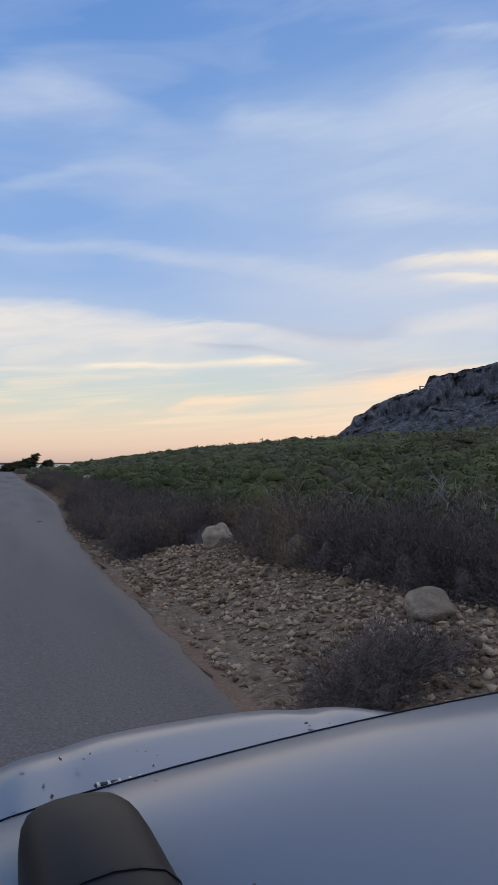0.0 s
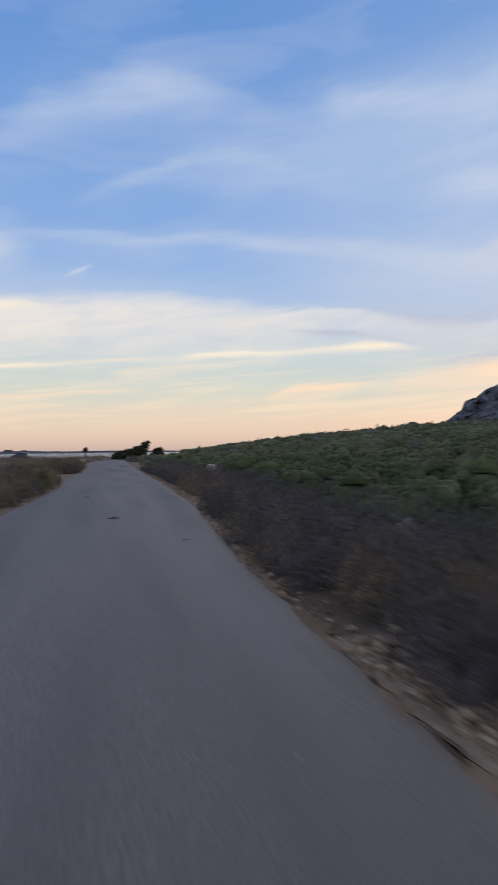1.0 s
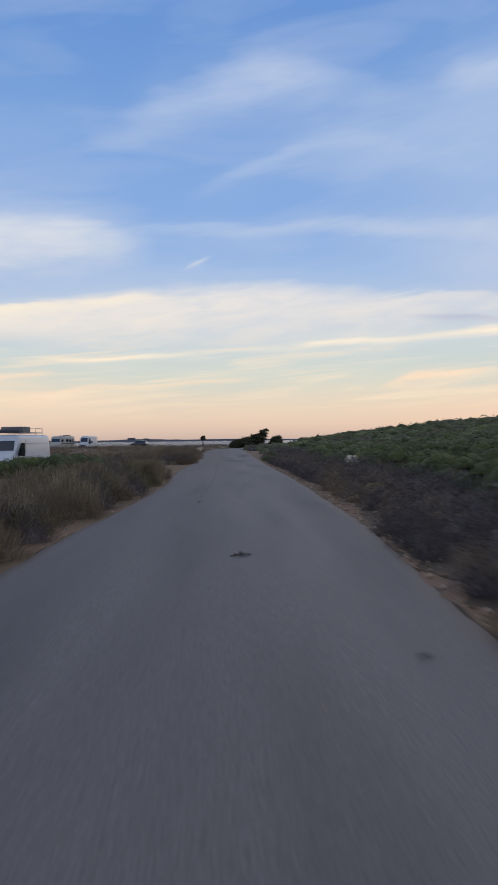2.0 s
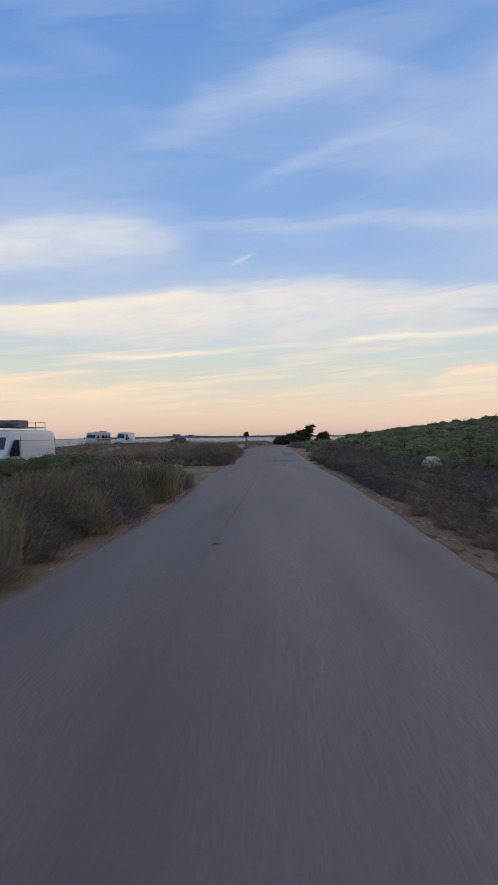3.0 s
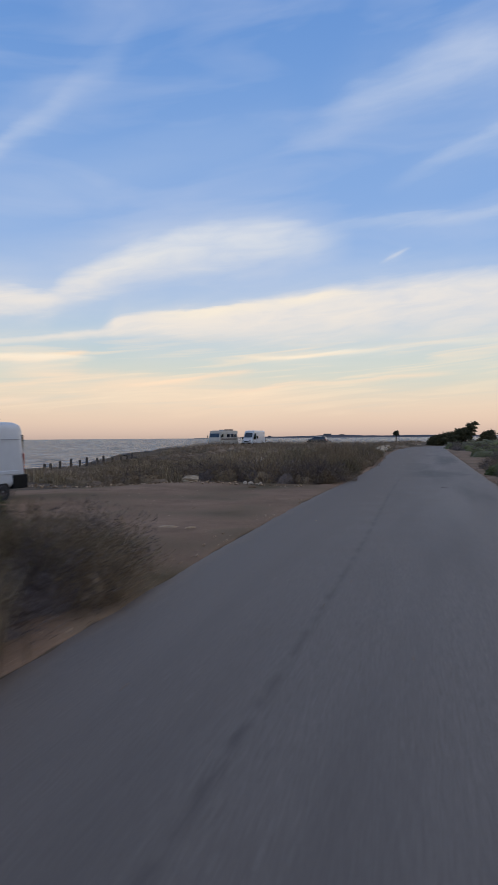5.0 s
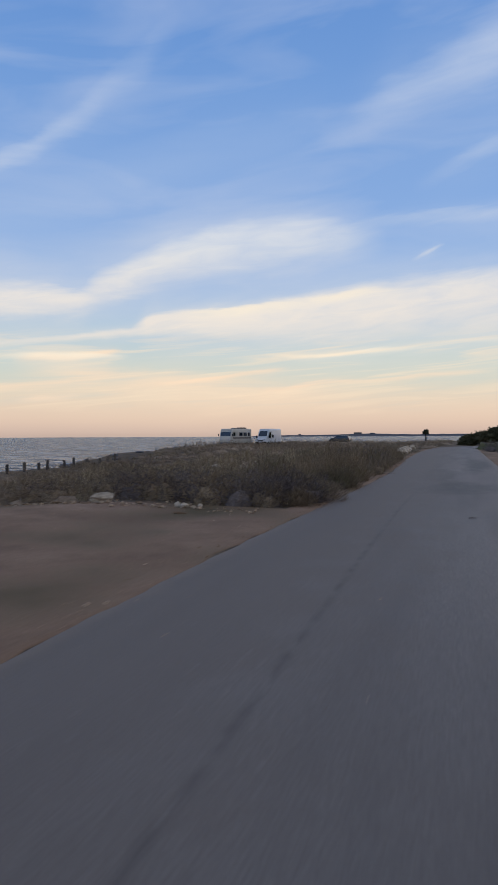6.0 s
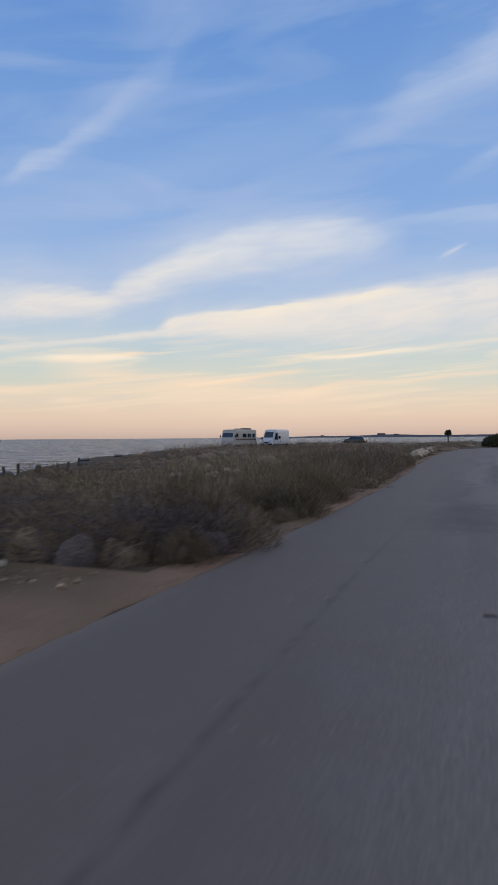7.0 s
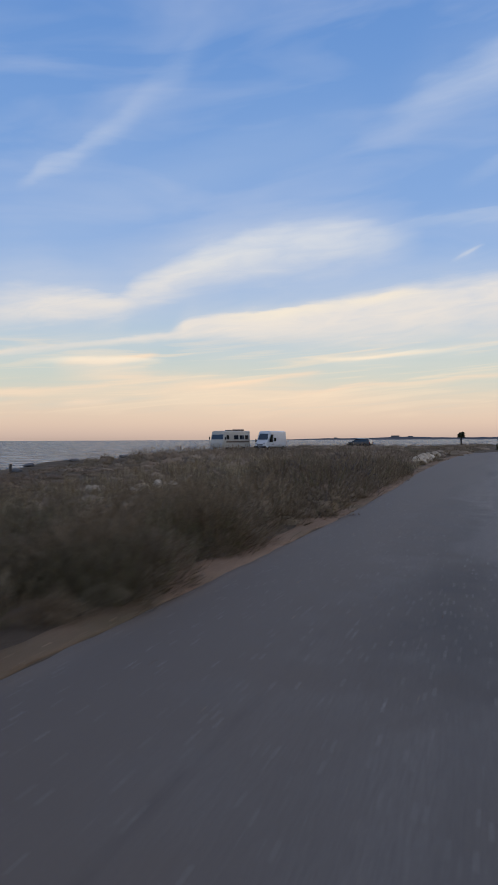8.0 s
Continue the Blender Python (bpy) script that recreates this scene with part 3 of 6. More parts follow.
# ---- building helpers ----
def from_arrays(name, verts, faces, mat, parent=None, smooth=False):
    """Links numpy vertices and equal-sided faces as one mesh object."""
    me = bpy.data.meshes.new(name)
    verts, faces = np.asarray(verts, np.float32), np.asarray(faces, np.int32)
    k = faces.shape[1]
    me.vertices.add(len(verts))
    me.vertices.foreach_set("co", verts.ravel())
    me.loops.add(faces.size)
    me.loops.foreach_set("vertex_index", faces.ravel())
    me.polygons.add(len(faces))
    me.polygons.foreach_set("loop_start", np.arange(0, faces.size, k, dtype=np.int32))
    me.update(calc_edges=True)
    me.validate()
    if smooth:
        me.polygons.foreach_set("use_smooth", np.ones(len(faces), bool))
    me.materials.append(mat)
    ob = new(name, me)
    ob.parent = parent
    return ob


def part(name, bm, mat, parent=None, label="", smooth=False):
    me = bpy.data.meshes.new(name)
    bmesh.ops.recalc_face_normals(bm, faces=bm.faces)
    bm.to_mesh(me)
    bm.free()
    if smooth:
        me.polygons.foreach_set("use_smooth", np.ones(len(me.polygons), bool))
        me.set_sharp_from_angle(angle=radians(42))
    me.materials.append(mat)
    ob = new(name, me)
    ob.parent = parent
    return tagged(ob, label=label)


def empty(name, m, label, category, group=""):
    ob = new(name)
    ob.matrix_basis = m
    return tagged(ob, label, category, group)


def box(bm, x0, x1, y0, y1, z0, z1, bevel=0.0, seg=2):
    r = bmesh.ops.create_cube(bm, size=1)
    for v in r["verts"]:
        v.co = Vector(((x0 + x1) / 2 + v.co.x * (x1 - x0), (y0 + y1) / 2 + v.co.y * (y1 - y0), (z0 + z1) / 2 + v.co.z * (z1 - z0)))
    if bevel:
        es = list({e for v in r["verts"] for e in v.link_edges})
        bmesh.ops.bevel(bm, geom=es, offset=bevel, segments=seg, affect="EDGES", profile=0.6)
    return bm


def cube(x0, x1, y0, y1, z0, z1, bevel=0.0, seg=2):
    return box(bmesh.new(), x0, x1, y0, y1, z0, z1, bevel, seg)


def tube(bm, points, radii, sides=8):
    """A tapered tube along points."""
    rings = []
    n = len(points)
    for i, p in enumerate(points):
        p = Vector(p)
        d = (Vector(points[min(i + 1, n - 1)]) - Vector(points[max(i - 1, 0)])).normalized()
        a = d.orthogonal().normalized()
        if abs(d.z) < 0.9:
            a = d.cross(Vector((0, 0, 1))).normalized()
        c = d.cross(a)
        r = radii[i] if isinstance(radii, (list, tuple)) else radii
        rings.append([bm.verts.new(p + (a * math.cos(6.2832 * k / sides) + c * math.sin(6.2832 * k / sides)) * r) for k in range(sides)])
    for r0, r1 in zip(rings, rings[1:]):
        for k in range(sides):
            bm.faces.new((r0[k], r0[(k + 1) % sides], r1[(k + 1) % sides], r1[k]))
    bm.faces.new(rings[0])
    bm.faces.new(rings[-1])
    return bm


def loft(sections, close=True, caps=True):
    """A skin over equal rings of points."""
    bm = bmesh.new()
    rings = [[bm.verts.new(p) for p in s] for s in sections]
    k = len(rings[0])
    for r0, r1 in zip(rings, rings[1:]):
        for i in range(k if close else k - 1):
            bm.faces.new((r0[i], r0[(i + 1) % k], r1[(i + 1) % k], r1[i]))
    if caps and close:
        bm.faces.new(rings[0])
        bm.faces.new(rings[-1])
    return bm


RNG = np.random.default_rng(11)


def smooth01(a, b, x):
    t = np.clip((np.asarray(x, float) - a) / (b - a), 0, 1)
    return t * t * (3 - 2 * t)


def along(table, y):
    ys, xs = zip(*table)
    return np.interp(y, ys, xs)


def wave(x, y, seed=0.0):
    """Cheap smooth unevenness, about -1 to 1."""
    return (np.sin(x * 0.31 + 1.3 * np.sin(y * 0.17 + seed) + seed) + np.sin(y * 0.27 + 1.1 * np.sin(x * 0.23 - seed)) + np.sin((x + y) * 0.11 + 2 * seed)) / 3


# ---- plan: the road's edges, the shore, the lie of the land ----
ROAD_R = [(-60, 2.0), (5, 1.82), (12, 1.72), (20, 1.78), (26, 2.02), (32, 2.42), (45, 2.46), (55, 2.4), (70, 2.08), (100, 1.9), (130, 1.75), (163, 1.7), (170, 3.0), (176, 7.5), (181, 15), (186, 30)]
ROAD_L = [(-60, -4.0), (30, -4.1), (38, -3.76), (46, -3.6), (56, -3.95), (64, -4.05), (76, -3.88), (88, -3.85), (100, -4.2), (110, -4.7), (130, -5.1), (155, -5.0), (166, -3.9), (174, -1.6), (181, 5), (184, 13), (186, 24)]
SHORE = [(-400, -30), (60, -29), (95, -31), (115, -34), (150, -42), (178, -47), (205, -44), (240, -32), (290, -12), (350, 22), (450, 80), (700, 260), (1200, 800), (3000, 2800)]
SEA_Z = -1.1


def land(x, y):
    """Height of the ground."""
    x, y = np.asarray(x, float), np.asarray(y, float)
    z = 6.3 * smooth01(6, 84, x) + 2.0 * smooth01(60, 200, x) * smooth01(-50, 200, y)
    z = z * (1 - 0.55 * smooth01(240, 420, y) * (1 - smooth01(90, 240, x)))
    z = z + 0.22 * wave(x * 1.4, y * 1.4) * smooth01(4.5, 9, np.abs(x + 1.2)) + 0.3 * wave(x * 0.4, y * 0.4, 2.0) * smooth01(10, 30, x)
    gravel = np.exp(-((x - 4.2) / 2.1) ** 2) * smooth01(1.8, 3.2, x) * smooth01(-4, 5, y) * (1 - smooth01(12.5, 15.5, y))
    z = z + 0.32 * gravel
    s = x - along(SHORE, y) - 1.6 * np.sin(y * 0.21) - 0.9 * np.sin(y * 0.57 + 1)
    z = z * smooth01(0, 10, s) - 0.2 * (1 - smooth01(-16, -8, x)) + 0.6 * (1 - smooth01(-18, -9, x)) * smooth01(98, 122, y) * (1 - smooth01(190, 235, y)) - 2.6 * (1 - smooth01(-7, 3.0, s))
    road_mid = (along(ROAD_L, y) + along(ROAD_R, y)) / 2
    return np.where(np.abs(x - road_mid) < 3.4, np.minimum(z, 0.0), z)


def grid_sheet(name, xs, ys, zfun, mat):
    gx, gy = np.meshgrid(xs, ys)
    v = np.stack([gx, gy, zfun(gx, gy)], -1).reshape(-1, 3)
    nx, ny = len(xs), len(ys)
    i = (np.arange(ny - 1)[:, None] * nx + np.arange(nx - 1)[None]).ravel()
    f = np.stack([i, i + 1, i + nx + 1, i + nx], 1)
    return from_arrays(name, v, f, mat, smooth=True)


def steps(*spans):
    out = []
    for a, b, s in spans:
        out += list(np.arange(a, b, s))
    return np.array(out + [spans[-1][1]])


ground = grid_sheet("ground", steps((-4000, -500, 500), (-500, -60, 20), (-60, 40, 0.5), (40, 120, 4), (120, 600, 30), (600, 4500, 300)),
                    steps((-4000, -100, 300), (-100, -10, 5), (-10, 110, 0.6), (110, 260, 2), (260, 800, 30), (800, 4600, 300)), land, M_SOIL)
tagged(ground, "dark dry scrub soil sloping up to the hillside", "ground", kind="structure")

# sea
bm = bmesh.new()
bmesh.ops.create_grid(bm, x_segments=40, y_segments=40, size=4700)
for v in bm.verts:
    v.co.z = SEA_Z
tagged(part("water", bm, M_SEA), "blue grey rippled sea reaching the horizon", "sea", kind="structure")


def strip(name, y0, y1, step, left, right, cols, z, mat, label, category, rag=0.08, crown=0.0, wander=1.0):
    """A ribbon of surface along the road with ragged edges."""
    ys = np.arange(y0, y1 + step, step)
    l = left(ys) + RNG.normal(0, rag, len(ys)) + wander * (0.03 * np.sin(ys * 0.9) + 0.02 * np.sin(ys * 3.1))
    r = right(ys) + RNG.normal(0, rag, len(ys)) + wander * (0.03 * np.sin(ys * 0.7 + 2) + 0.02 * np.sin(ys * 2.7))
    u = np.linspace(0, 1, cols)
    u[1], u[-2] = 0.008, 0.992
    u[2], u[-3] = 0.04, 0.96
    gx = l[:, None] * (1 - u) + r[:, None] * u
    gy = np.repeat(ys[:, None], cols, 1)
    edge = np.minimum(1, np.minimum(u, 1 - u) * 90)
    base = np.maximum(land(gx, gy), 0 if crown else -9)
    gz = base + z + crown * (1 - (2 * u - 1) ** 2)[None] - (1 - edge)[None] * (z + 0.03)
    v = np.stack([gx, gy, gz], -1).reshape(-1, 3)
    i = (np.arange(len(ys) - 1)[:, None] * cols + np.arange(cols - 1)[None]).ravel()
    f = np.stack([i, i + 1, i + cols + 1, i + cols], 1)
    ob = from_arrays(name, v, f, mat, smooth=True)
    # distance to the nearer edge, for the dust that lies along it
    ob.data.attributes.new("edge", "FLOAT", "POINT").data.foreach_set("value", (np.minimum(u, 1 - u)[None] * (r - l)[:, None]).astype(np.float32).ravel())
    return tagged(ob, label, category, kind="structure")


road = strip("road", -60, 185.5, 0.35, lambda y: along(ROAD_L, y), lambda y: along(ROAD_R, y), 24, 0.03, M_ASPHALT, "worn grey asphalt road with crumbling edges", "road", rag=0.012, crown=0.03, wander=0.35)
strip("verge_right", -60, 165, 0.4, lambda y: along(ROAD_R, y) - 0.06, lambda y: along(ROAD_R, y) + 0.12 + 0.42 * smooth01(30, 38, y) + 2.8 * smooth01(88, 98, y) * (1 - smooth01(125, 140, y)) + 0.12 * np.sin(y * 0.33), 12, 0.02, M_SAND, "pale sandy verge beside the asphalt", "verge", rag=0.1)
strip("verge_left", -60, 168, 0.4, lambda y: along(ROAD_L, y) - 0.5 - 0.3 * np.sin(y * 0.41) ** 2, lambda y: along(ROAD_L, y) + 0.05, 12, 0.02, M_SAND, "pale sandy verge beside the asphalt", "verge", rag=0.03)
strip("rubble_bed", -8, 15.4, 0.35, lambda y: along(ROAD_R, y) - 0.04, lambda y: np.interp(y, [-6, 4, 8, 12, 15.4], [6.4, 6.2, 5.8, 4.9, 2.4]), 22, 0.025, M_BED, "brown broken stone and grit under the rubble", "ground", rag=0.02, wander=0.4)
strip("lay_by", 52.2, 71.2, 0.2, lambda y: -4.5 - 17.5 * np.clip(np.sin((y - 52.2) / 19.0 * math.pi), 0, 1) ** 0.4 - 1.2 * np.sin(y * 0.9) * np.clip((y - 52.2) * (71.2 - y) / 30, 0, 1), lambda y: along(ROAD_L, y) + 0.03, 40, 0.028, M_SAND, "brown sandy lay-by with tyre marks", "lay-by", rag=0.02, wander=0.4)


# ---- distance: mountain, far shore ----
def mountain():
    az = np.concatenate([np.arange(25.5, 42, 0.09), np.arange(42, 72, 0.4)])
    top = np.interp(az, [25.5, 26.5, 27.4, 28.4, 28.7, 29.6, 30.3, 32.1, 34.4, 34.85, 36.6, 38.0, 39.3, 40.2, 46, 54, 62, 72], [0.5, 1.55, 2.2, 2.95, 3.7, 3.95, 4.55, 5.35, 5.95, 6.8, 7.05, 7.25, 7.55, 7.85, 9.2, 9.8, 8.0, 3.0])
    u = np.linspace(0, 1, 64)
    prof = np.interp(u, [0, 0.35, 0.60, 0.68, 0.74, 0.80, 0.86, 0.92, 1.0], [0.0, 0.24, 0.50, 0.58, 0.70, 0.90, 0.955, 1.0, 0.985])
    dist = 680 + 230 * u
    A, U = np.meshgrid(np.radians(az), u)
    D = np.repeat(dist[:, None], len(az), 1)
    hmax = np.tan(np.radians(top)) * (680 + 230 * 0.92) * 0.985
    rough = np.array([[noise.fractal(Vector((a * 40, uu * 22, 0.3)), 0.8, 2.1, 6) for a in A[0]] for uu in u])
    gully = np.array([[noise.fractal(Vector((a * 46, uu * 9, 4.3)), 0.7, 2.1, 6) for a in A[0]] for uu in u])
    crag = np.array([[noise.ridged_multi_fractal(Vector((a * 75, uu * 20, 7.1)), 0.8, 2.2, 5, 1.0, 2.0) for a in A[0]] for uu in u]) - 1.0
    body = 1 - smooth01(0.86, 0.92, U)
    Z = hmax[None] * prof[:, None] * (1 + 0.045 * rough * body) + 3.2 * gully * smooth01(0.1, 0.5, U) * body + 1.6 * crag * smooth01(0.3, 0.6, U) * body
    Z += 1.1 * rough * smooth01(0.86, 0.92, U)
    D = D + 20 * gully * smooth01(0.3, 0.7, U) + 7 * crag * smooth01(0.4, 0.66, U)
    X, Y = D * np.sin(A), D * np.cos(A)
    Z = Z + 3.0
    v = np.stack([X, Y, Z], -1).reshape(-1, 3)
    nx, ny = len(az), len(u)
    i = (np.arange(ny - 1)[:, None] * nx + np.arange(nx - 1)[None]).ravel()
    ob = from_arrays("mountain", v, np.stack([i, i + 1, i + nx + 1, i + nx], 1), M_ROCKFACE, smooth=True)
    return tagged(ob, "grey limestone mountain with a cliff along its top", "mountain", kind="structure"), X, Y, Z, U


MTN, MX, MY, MZ, MU = mountain()


def far_shore():
    az = np.radians(np.arange(-19.5, 8, 0.08))
    deg = np.degrees(az)
    h = 3 + 5 * smooth01(-17.5, -14, deg) + 7 * np.exp(-((deg + 7.5) / 2.4) ** 2) + 3 * np.exp(-((deg + 1) / 3.0) ** 2)
    h = h + np.array([1.2 * noise.fractal(Vector((a * 60, 1.7, 0)), 0.9, 2.0, 4) for a in az])
    rows = []
    for d, k in ((3500, 0.0), (3540, 0.7), (3620, 1.0), (3900, 0.8), (4100, 0.0)):
        rows.append(np.stack([d * np.sin(az), d * np.cos(az), SEA_Z - 0.5 + k * np.maximum(h, 0.2)], -1))
    v = np.concatenate(rows)
    n = len(az)
    i = (np.arange(4)[:, None] * n + np.arange(n - 1)[None]).ravel()
    tagged(from_arrays("backdrop", v, np.stack([i, i + 1, i + n + 1, i + n], 1), M_FARLAND), "low dark island along the horizon", "far shore", kind="structure")
    for deg, w, hh in ((-13.2, 16, 13), (-8.4, 40, 23), (-7.2, 26, 19)):
        a = radians(deg)
        m = pose(3560 * math.sin(a), 3560 * math.cos(a), SEA_Z, 0, 0, -deg)
        b = empty("far_building", m, "tiny pale building on the far low island", "building", "buildings on the island")
        part("wall", cube(-w / 2, w / 2, -6, 6, 0, hh * 0.85, 0.3, 1), M_FARLAND, b)
        part("roof", cube(-w / 2 - 0.4, w / 2 + 0.4, -6.4, 6.4, hh * 0.85 + 0.01, hh * 0.85 + 0.8, 0.1, 1), M_FARLAND, b)


far_shore()


def ruin():
    """A small roofless shelter on the mountain's shoulder."""
    a = radians(34.35)
    ob = empty("ruined_hut", pose(880 * math.sin(a), 880 * math.cos(a), 91.6, 0, 0, -34), "tiny ruined stone hut on the mountain edge", "ruin")
    part("wall", cube(-4.5, -2.8, -2, 2, -3, 4.0, 0.2, 1), M_ROCKFACE, ob)
    part("wall", cube(2.6, 4.2, -2, 2, -3, 5.0, 0.2, 1), M_ROCKFACE, ob)
    part("lintel", cube(-2.8, 2.6, -1.2, 1.2, 2.9, 3.8, 0.2, 1), M_ROCKFACE, ob)


ruin()


# ---- plants ----
def leaves(pos, out, size, rng, slim=0.45, cup=0.6):
    """Diamond leaves at pos, roughly facing along out."""
    n = len(pos)
    d = out + rng.normal(0, cup, (n, 3))
    d /= np.linalg.norm(d, axis=1, keepdims=True) + 1e-9
    a = np.cross(d, rng.normal(0, 1, (n, 3)))
    a /= np.linalg.norm(a, axis=1, keepdims=True) + 1e-9
    b = np.cross(d, a)
    s = (size * rng.uniform(0.6, 1.35, n))[:, None]
    v = np.stack([pos - a * s, pos + b * s * slim, pos + a * s, pos - b * s * slim], 1).reshape(-1, 3)
    return v, np.arange(4 * n).reshape(-1, 4)


def needles(pos, out, length, width, rng, up=0.3, stray=0.5):
    """Thin shoots standing off a shrub's surface, as narrow kites."""
    n = len(pos)
    d = out + rng.normal(0, stray, (n, 3)) + np.array([0, 0, up])
    d /= np.linalg.norm(d, axis=1, keepdims=True) + 1e-9
    b = np.cross(d, rng.normal(0, 1, (n, 3)))
    b /= np.linalg.norm(b, axis=1, keepdims=True) + 1e-9
    L, W = (length * rng.uniform(0.5, 1.5, n))[:, None], (width * rng.uniform(0.6, 1.4, n))[:, None]
    v = np.stack([pos - d * L * 0.5, pos + b * W, pos + d * L, pos - b * W], 1).reshape(-1, 3)
    return v, np.arange(4 * n).reshape(-1, 4)


def dome_points(n, rx, ry, h, rng, seed, deep=0.35, lump=0.3, freq=2.2):
    """Points in the outer shell of a lumpy dome on the ground."""
    d = rng.normal(0, 1, (n, 3))
    d[:, 2] = np.abs(d[:, 2]) * 1.1 - 0.12
    d /= np.linalg.norm(d, axis=1, keepdims=True)
    k = 1 + lump * (np.sin(d[:, 0] * freq * 2 + seed) * np.sin(d[:, 1] * freq * 2.3 + seed * 1.7) + 0.6 * np.sin(d[:, 2] * freq * 3 + d[:, 0] * freq * 3.1 + seed * 2.3))
    r = k * (1 - deep * rng.random(n) ** 1.6)
    p = d * r[:, None] * np.array([rx, ry, h])
    p[:, 2] = np.maximum(p[:, 2], 0.02)
    return p, d


def dome_body(rx, h, seed, nu, nv, lump=0.3, freq=2.2, size=0.84):
    """The dense heart of a shrub: a lumpy dome under its leaves."""
    th = np.radians(np.linspace(100, 2, nv))[:, None]
    ph = np.linspace(0, 2 * np.pi, nu, endpoint=False)[None]
    d = np.stack([np.sin(th) * np.cos(ph), np.sin(th) * np.sin(ph), np.cos(th) + 0 * ph], -1)
    k = 1 + lump * (np.sin(d[..., 0] * freq * 2 + seed) * np.sin(d[..., 1] * freq * 2.3 + seed * 1.7) + 0.6 * np.sin(d[..., 2] * freq * 3 + d[..., 0] * freq * 3.1 + seed * 2.3))
    v = (d * (k * size)[..., None] * np.array([rx, rx, h])).reshape(-1, 3)
    i, j = np.meshgrid(np.arange(nv - 1), np.arange(nu), indexing="ij")
    a, b = i * nu + j, i * nu + (j + 1) % nu
    return v, np.stack([a, b, b + nu, a + nu], -1).reshape(-1, 4)


def joined(*bodies):
    n, vs, fs = 0, [], []
    for v, f in bodies:
        vs.append(v)
        fs.append(f + n)
        n += len(v)
    return np.concatenate(vs), np.concatenate(fs)


def lobed(rx, h, lobes, count, leaf, rng, nu=9, nv=5):
    """A mound of evergreen scrub: rounded lobes heaped over one another, each a dense heart under its own leaves."""
    bodies = []
    for k in range(lobes):
        q = (k + 0.5) / lobes
        a, rr = k * 2.4 + rng.uniform(0, 0.9), rx * 0.68 * math.sqrt(q)
        top = h * (1.0 - 0.55 * q ** 1.4) * rng.uniform(0.82, 1.12)
        r = rx * rng.uniform(0.34, 0.5)
        sd = float(rng.uniform(0, 9))
        p, d = dome_points(count // lobes, r, r, r * 0.75, rng, sd, 0.2, 0.22, 1.7)
        v, f = joined(leaves(p, d, leaf, rng, 0.5, 0.5), dome_body(r, r * 0.75, sd, nu, nv, 0.22, 1.7, 0.84))
        bodies.append((v + np.array([math.cos(a) * rr, math.sin(a) * rr, max(0.0, top - r * 0.75)]), f))
    core = dome_body(rx * 0.95, h * 0.66, float(rng.uniform(0, 9)), nu + 3, nv, 0.15, 1.6, 0.9)
    return joined(core, *bodies)


def twigs(n, rx, h, rng, seed, width=0.006, spread=0.25, droop=0.1, lump=0.25):
    """Thin tapering shoots from the root outwards, each a bent ribbon."""
    tip, d = dome_points(n, rx, rx, h, rng, seed, 0.5, lump)
    foot = np.stack([rng.normal(0, rx * spread, n), rng.normal(0, rx * spread, n), np.zeros(n)], 1)
    mid = (foot + tip) / 2 + rng.normal(0, 0.07 * rx, (n, 3)) + np.array([0, 0, 0.12 * h])
    tip[:, 2] = np.maximum(tip[:, 2] - droop * h * rng.random(n), 0.02)
    side = np.cross(tip - foot, rng.normal(0, 1, (n, 3)))
    side /= np.linalg.norm(side, axis=1, keepdims=True) + 1e-9
    w = (width * rng.uniform(0.6, 1.5, n))[:, None]
    v = np.stack([foot - side * w, foot + side * w, mid - side * w * 0.8, mid + side * w * 0.8, tip - side * w * 0.3, tip + side * w * 0.3], 1).reshape(-1, 3)
    i = np.arange(n)[:, None] * 6
    f = np.concatenate([i + np.array([0, 1, 3, 2]), i + np.array([2, 3, 5, 4])])
    return v, f


def blades(n, rx, h, rng, width=0.004, lean=0.5):
    """Grass blades standing up and arching out."""
    foot = np.stack([rng.normal(0, rx * 0.45, n), rng.normal(0, rx * 0.45, n), np.zeros(n)], 1)
    hh = h * rng.uniform(0.45, 1.1, n)
    a = rng.uniform(0, 6.283, n)
    dirv = np.stack([np.cos(a), np.sin(a), np.zeros(n)], 1) * (lean * hh * rng.random(n))[:, None] + foot * 0.35
    mid = foot + dirv * 0.35 + np.stack([0 * hh, 0 * hh, hh * 0.6], 1)
    tip = foot + dirv + np.stack([0 * hh, 0 * hh, hh], 1)
    side = np.stack([-np.sin(a), np.cos(a), 0 * a], 1) + rng.normal(0, 0.4, (n, 3))
    w = (width * rng.uniform(0.6, 1.6, n))[:, None]
    v = np.stack([foot - side * w, foot + side * w, mid - side * w, mid + side * w, tip - side * w * 0.2, tip + side * w * 0.2], 1).reshape(-1, 3)
    i = np.arange(n)[:, None] * 6
    f = np.concatenate([i + np.array([0, 1, 3, 2]), i + np.array([2, 3, 5, 4])])
    return v, f


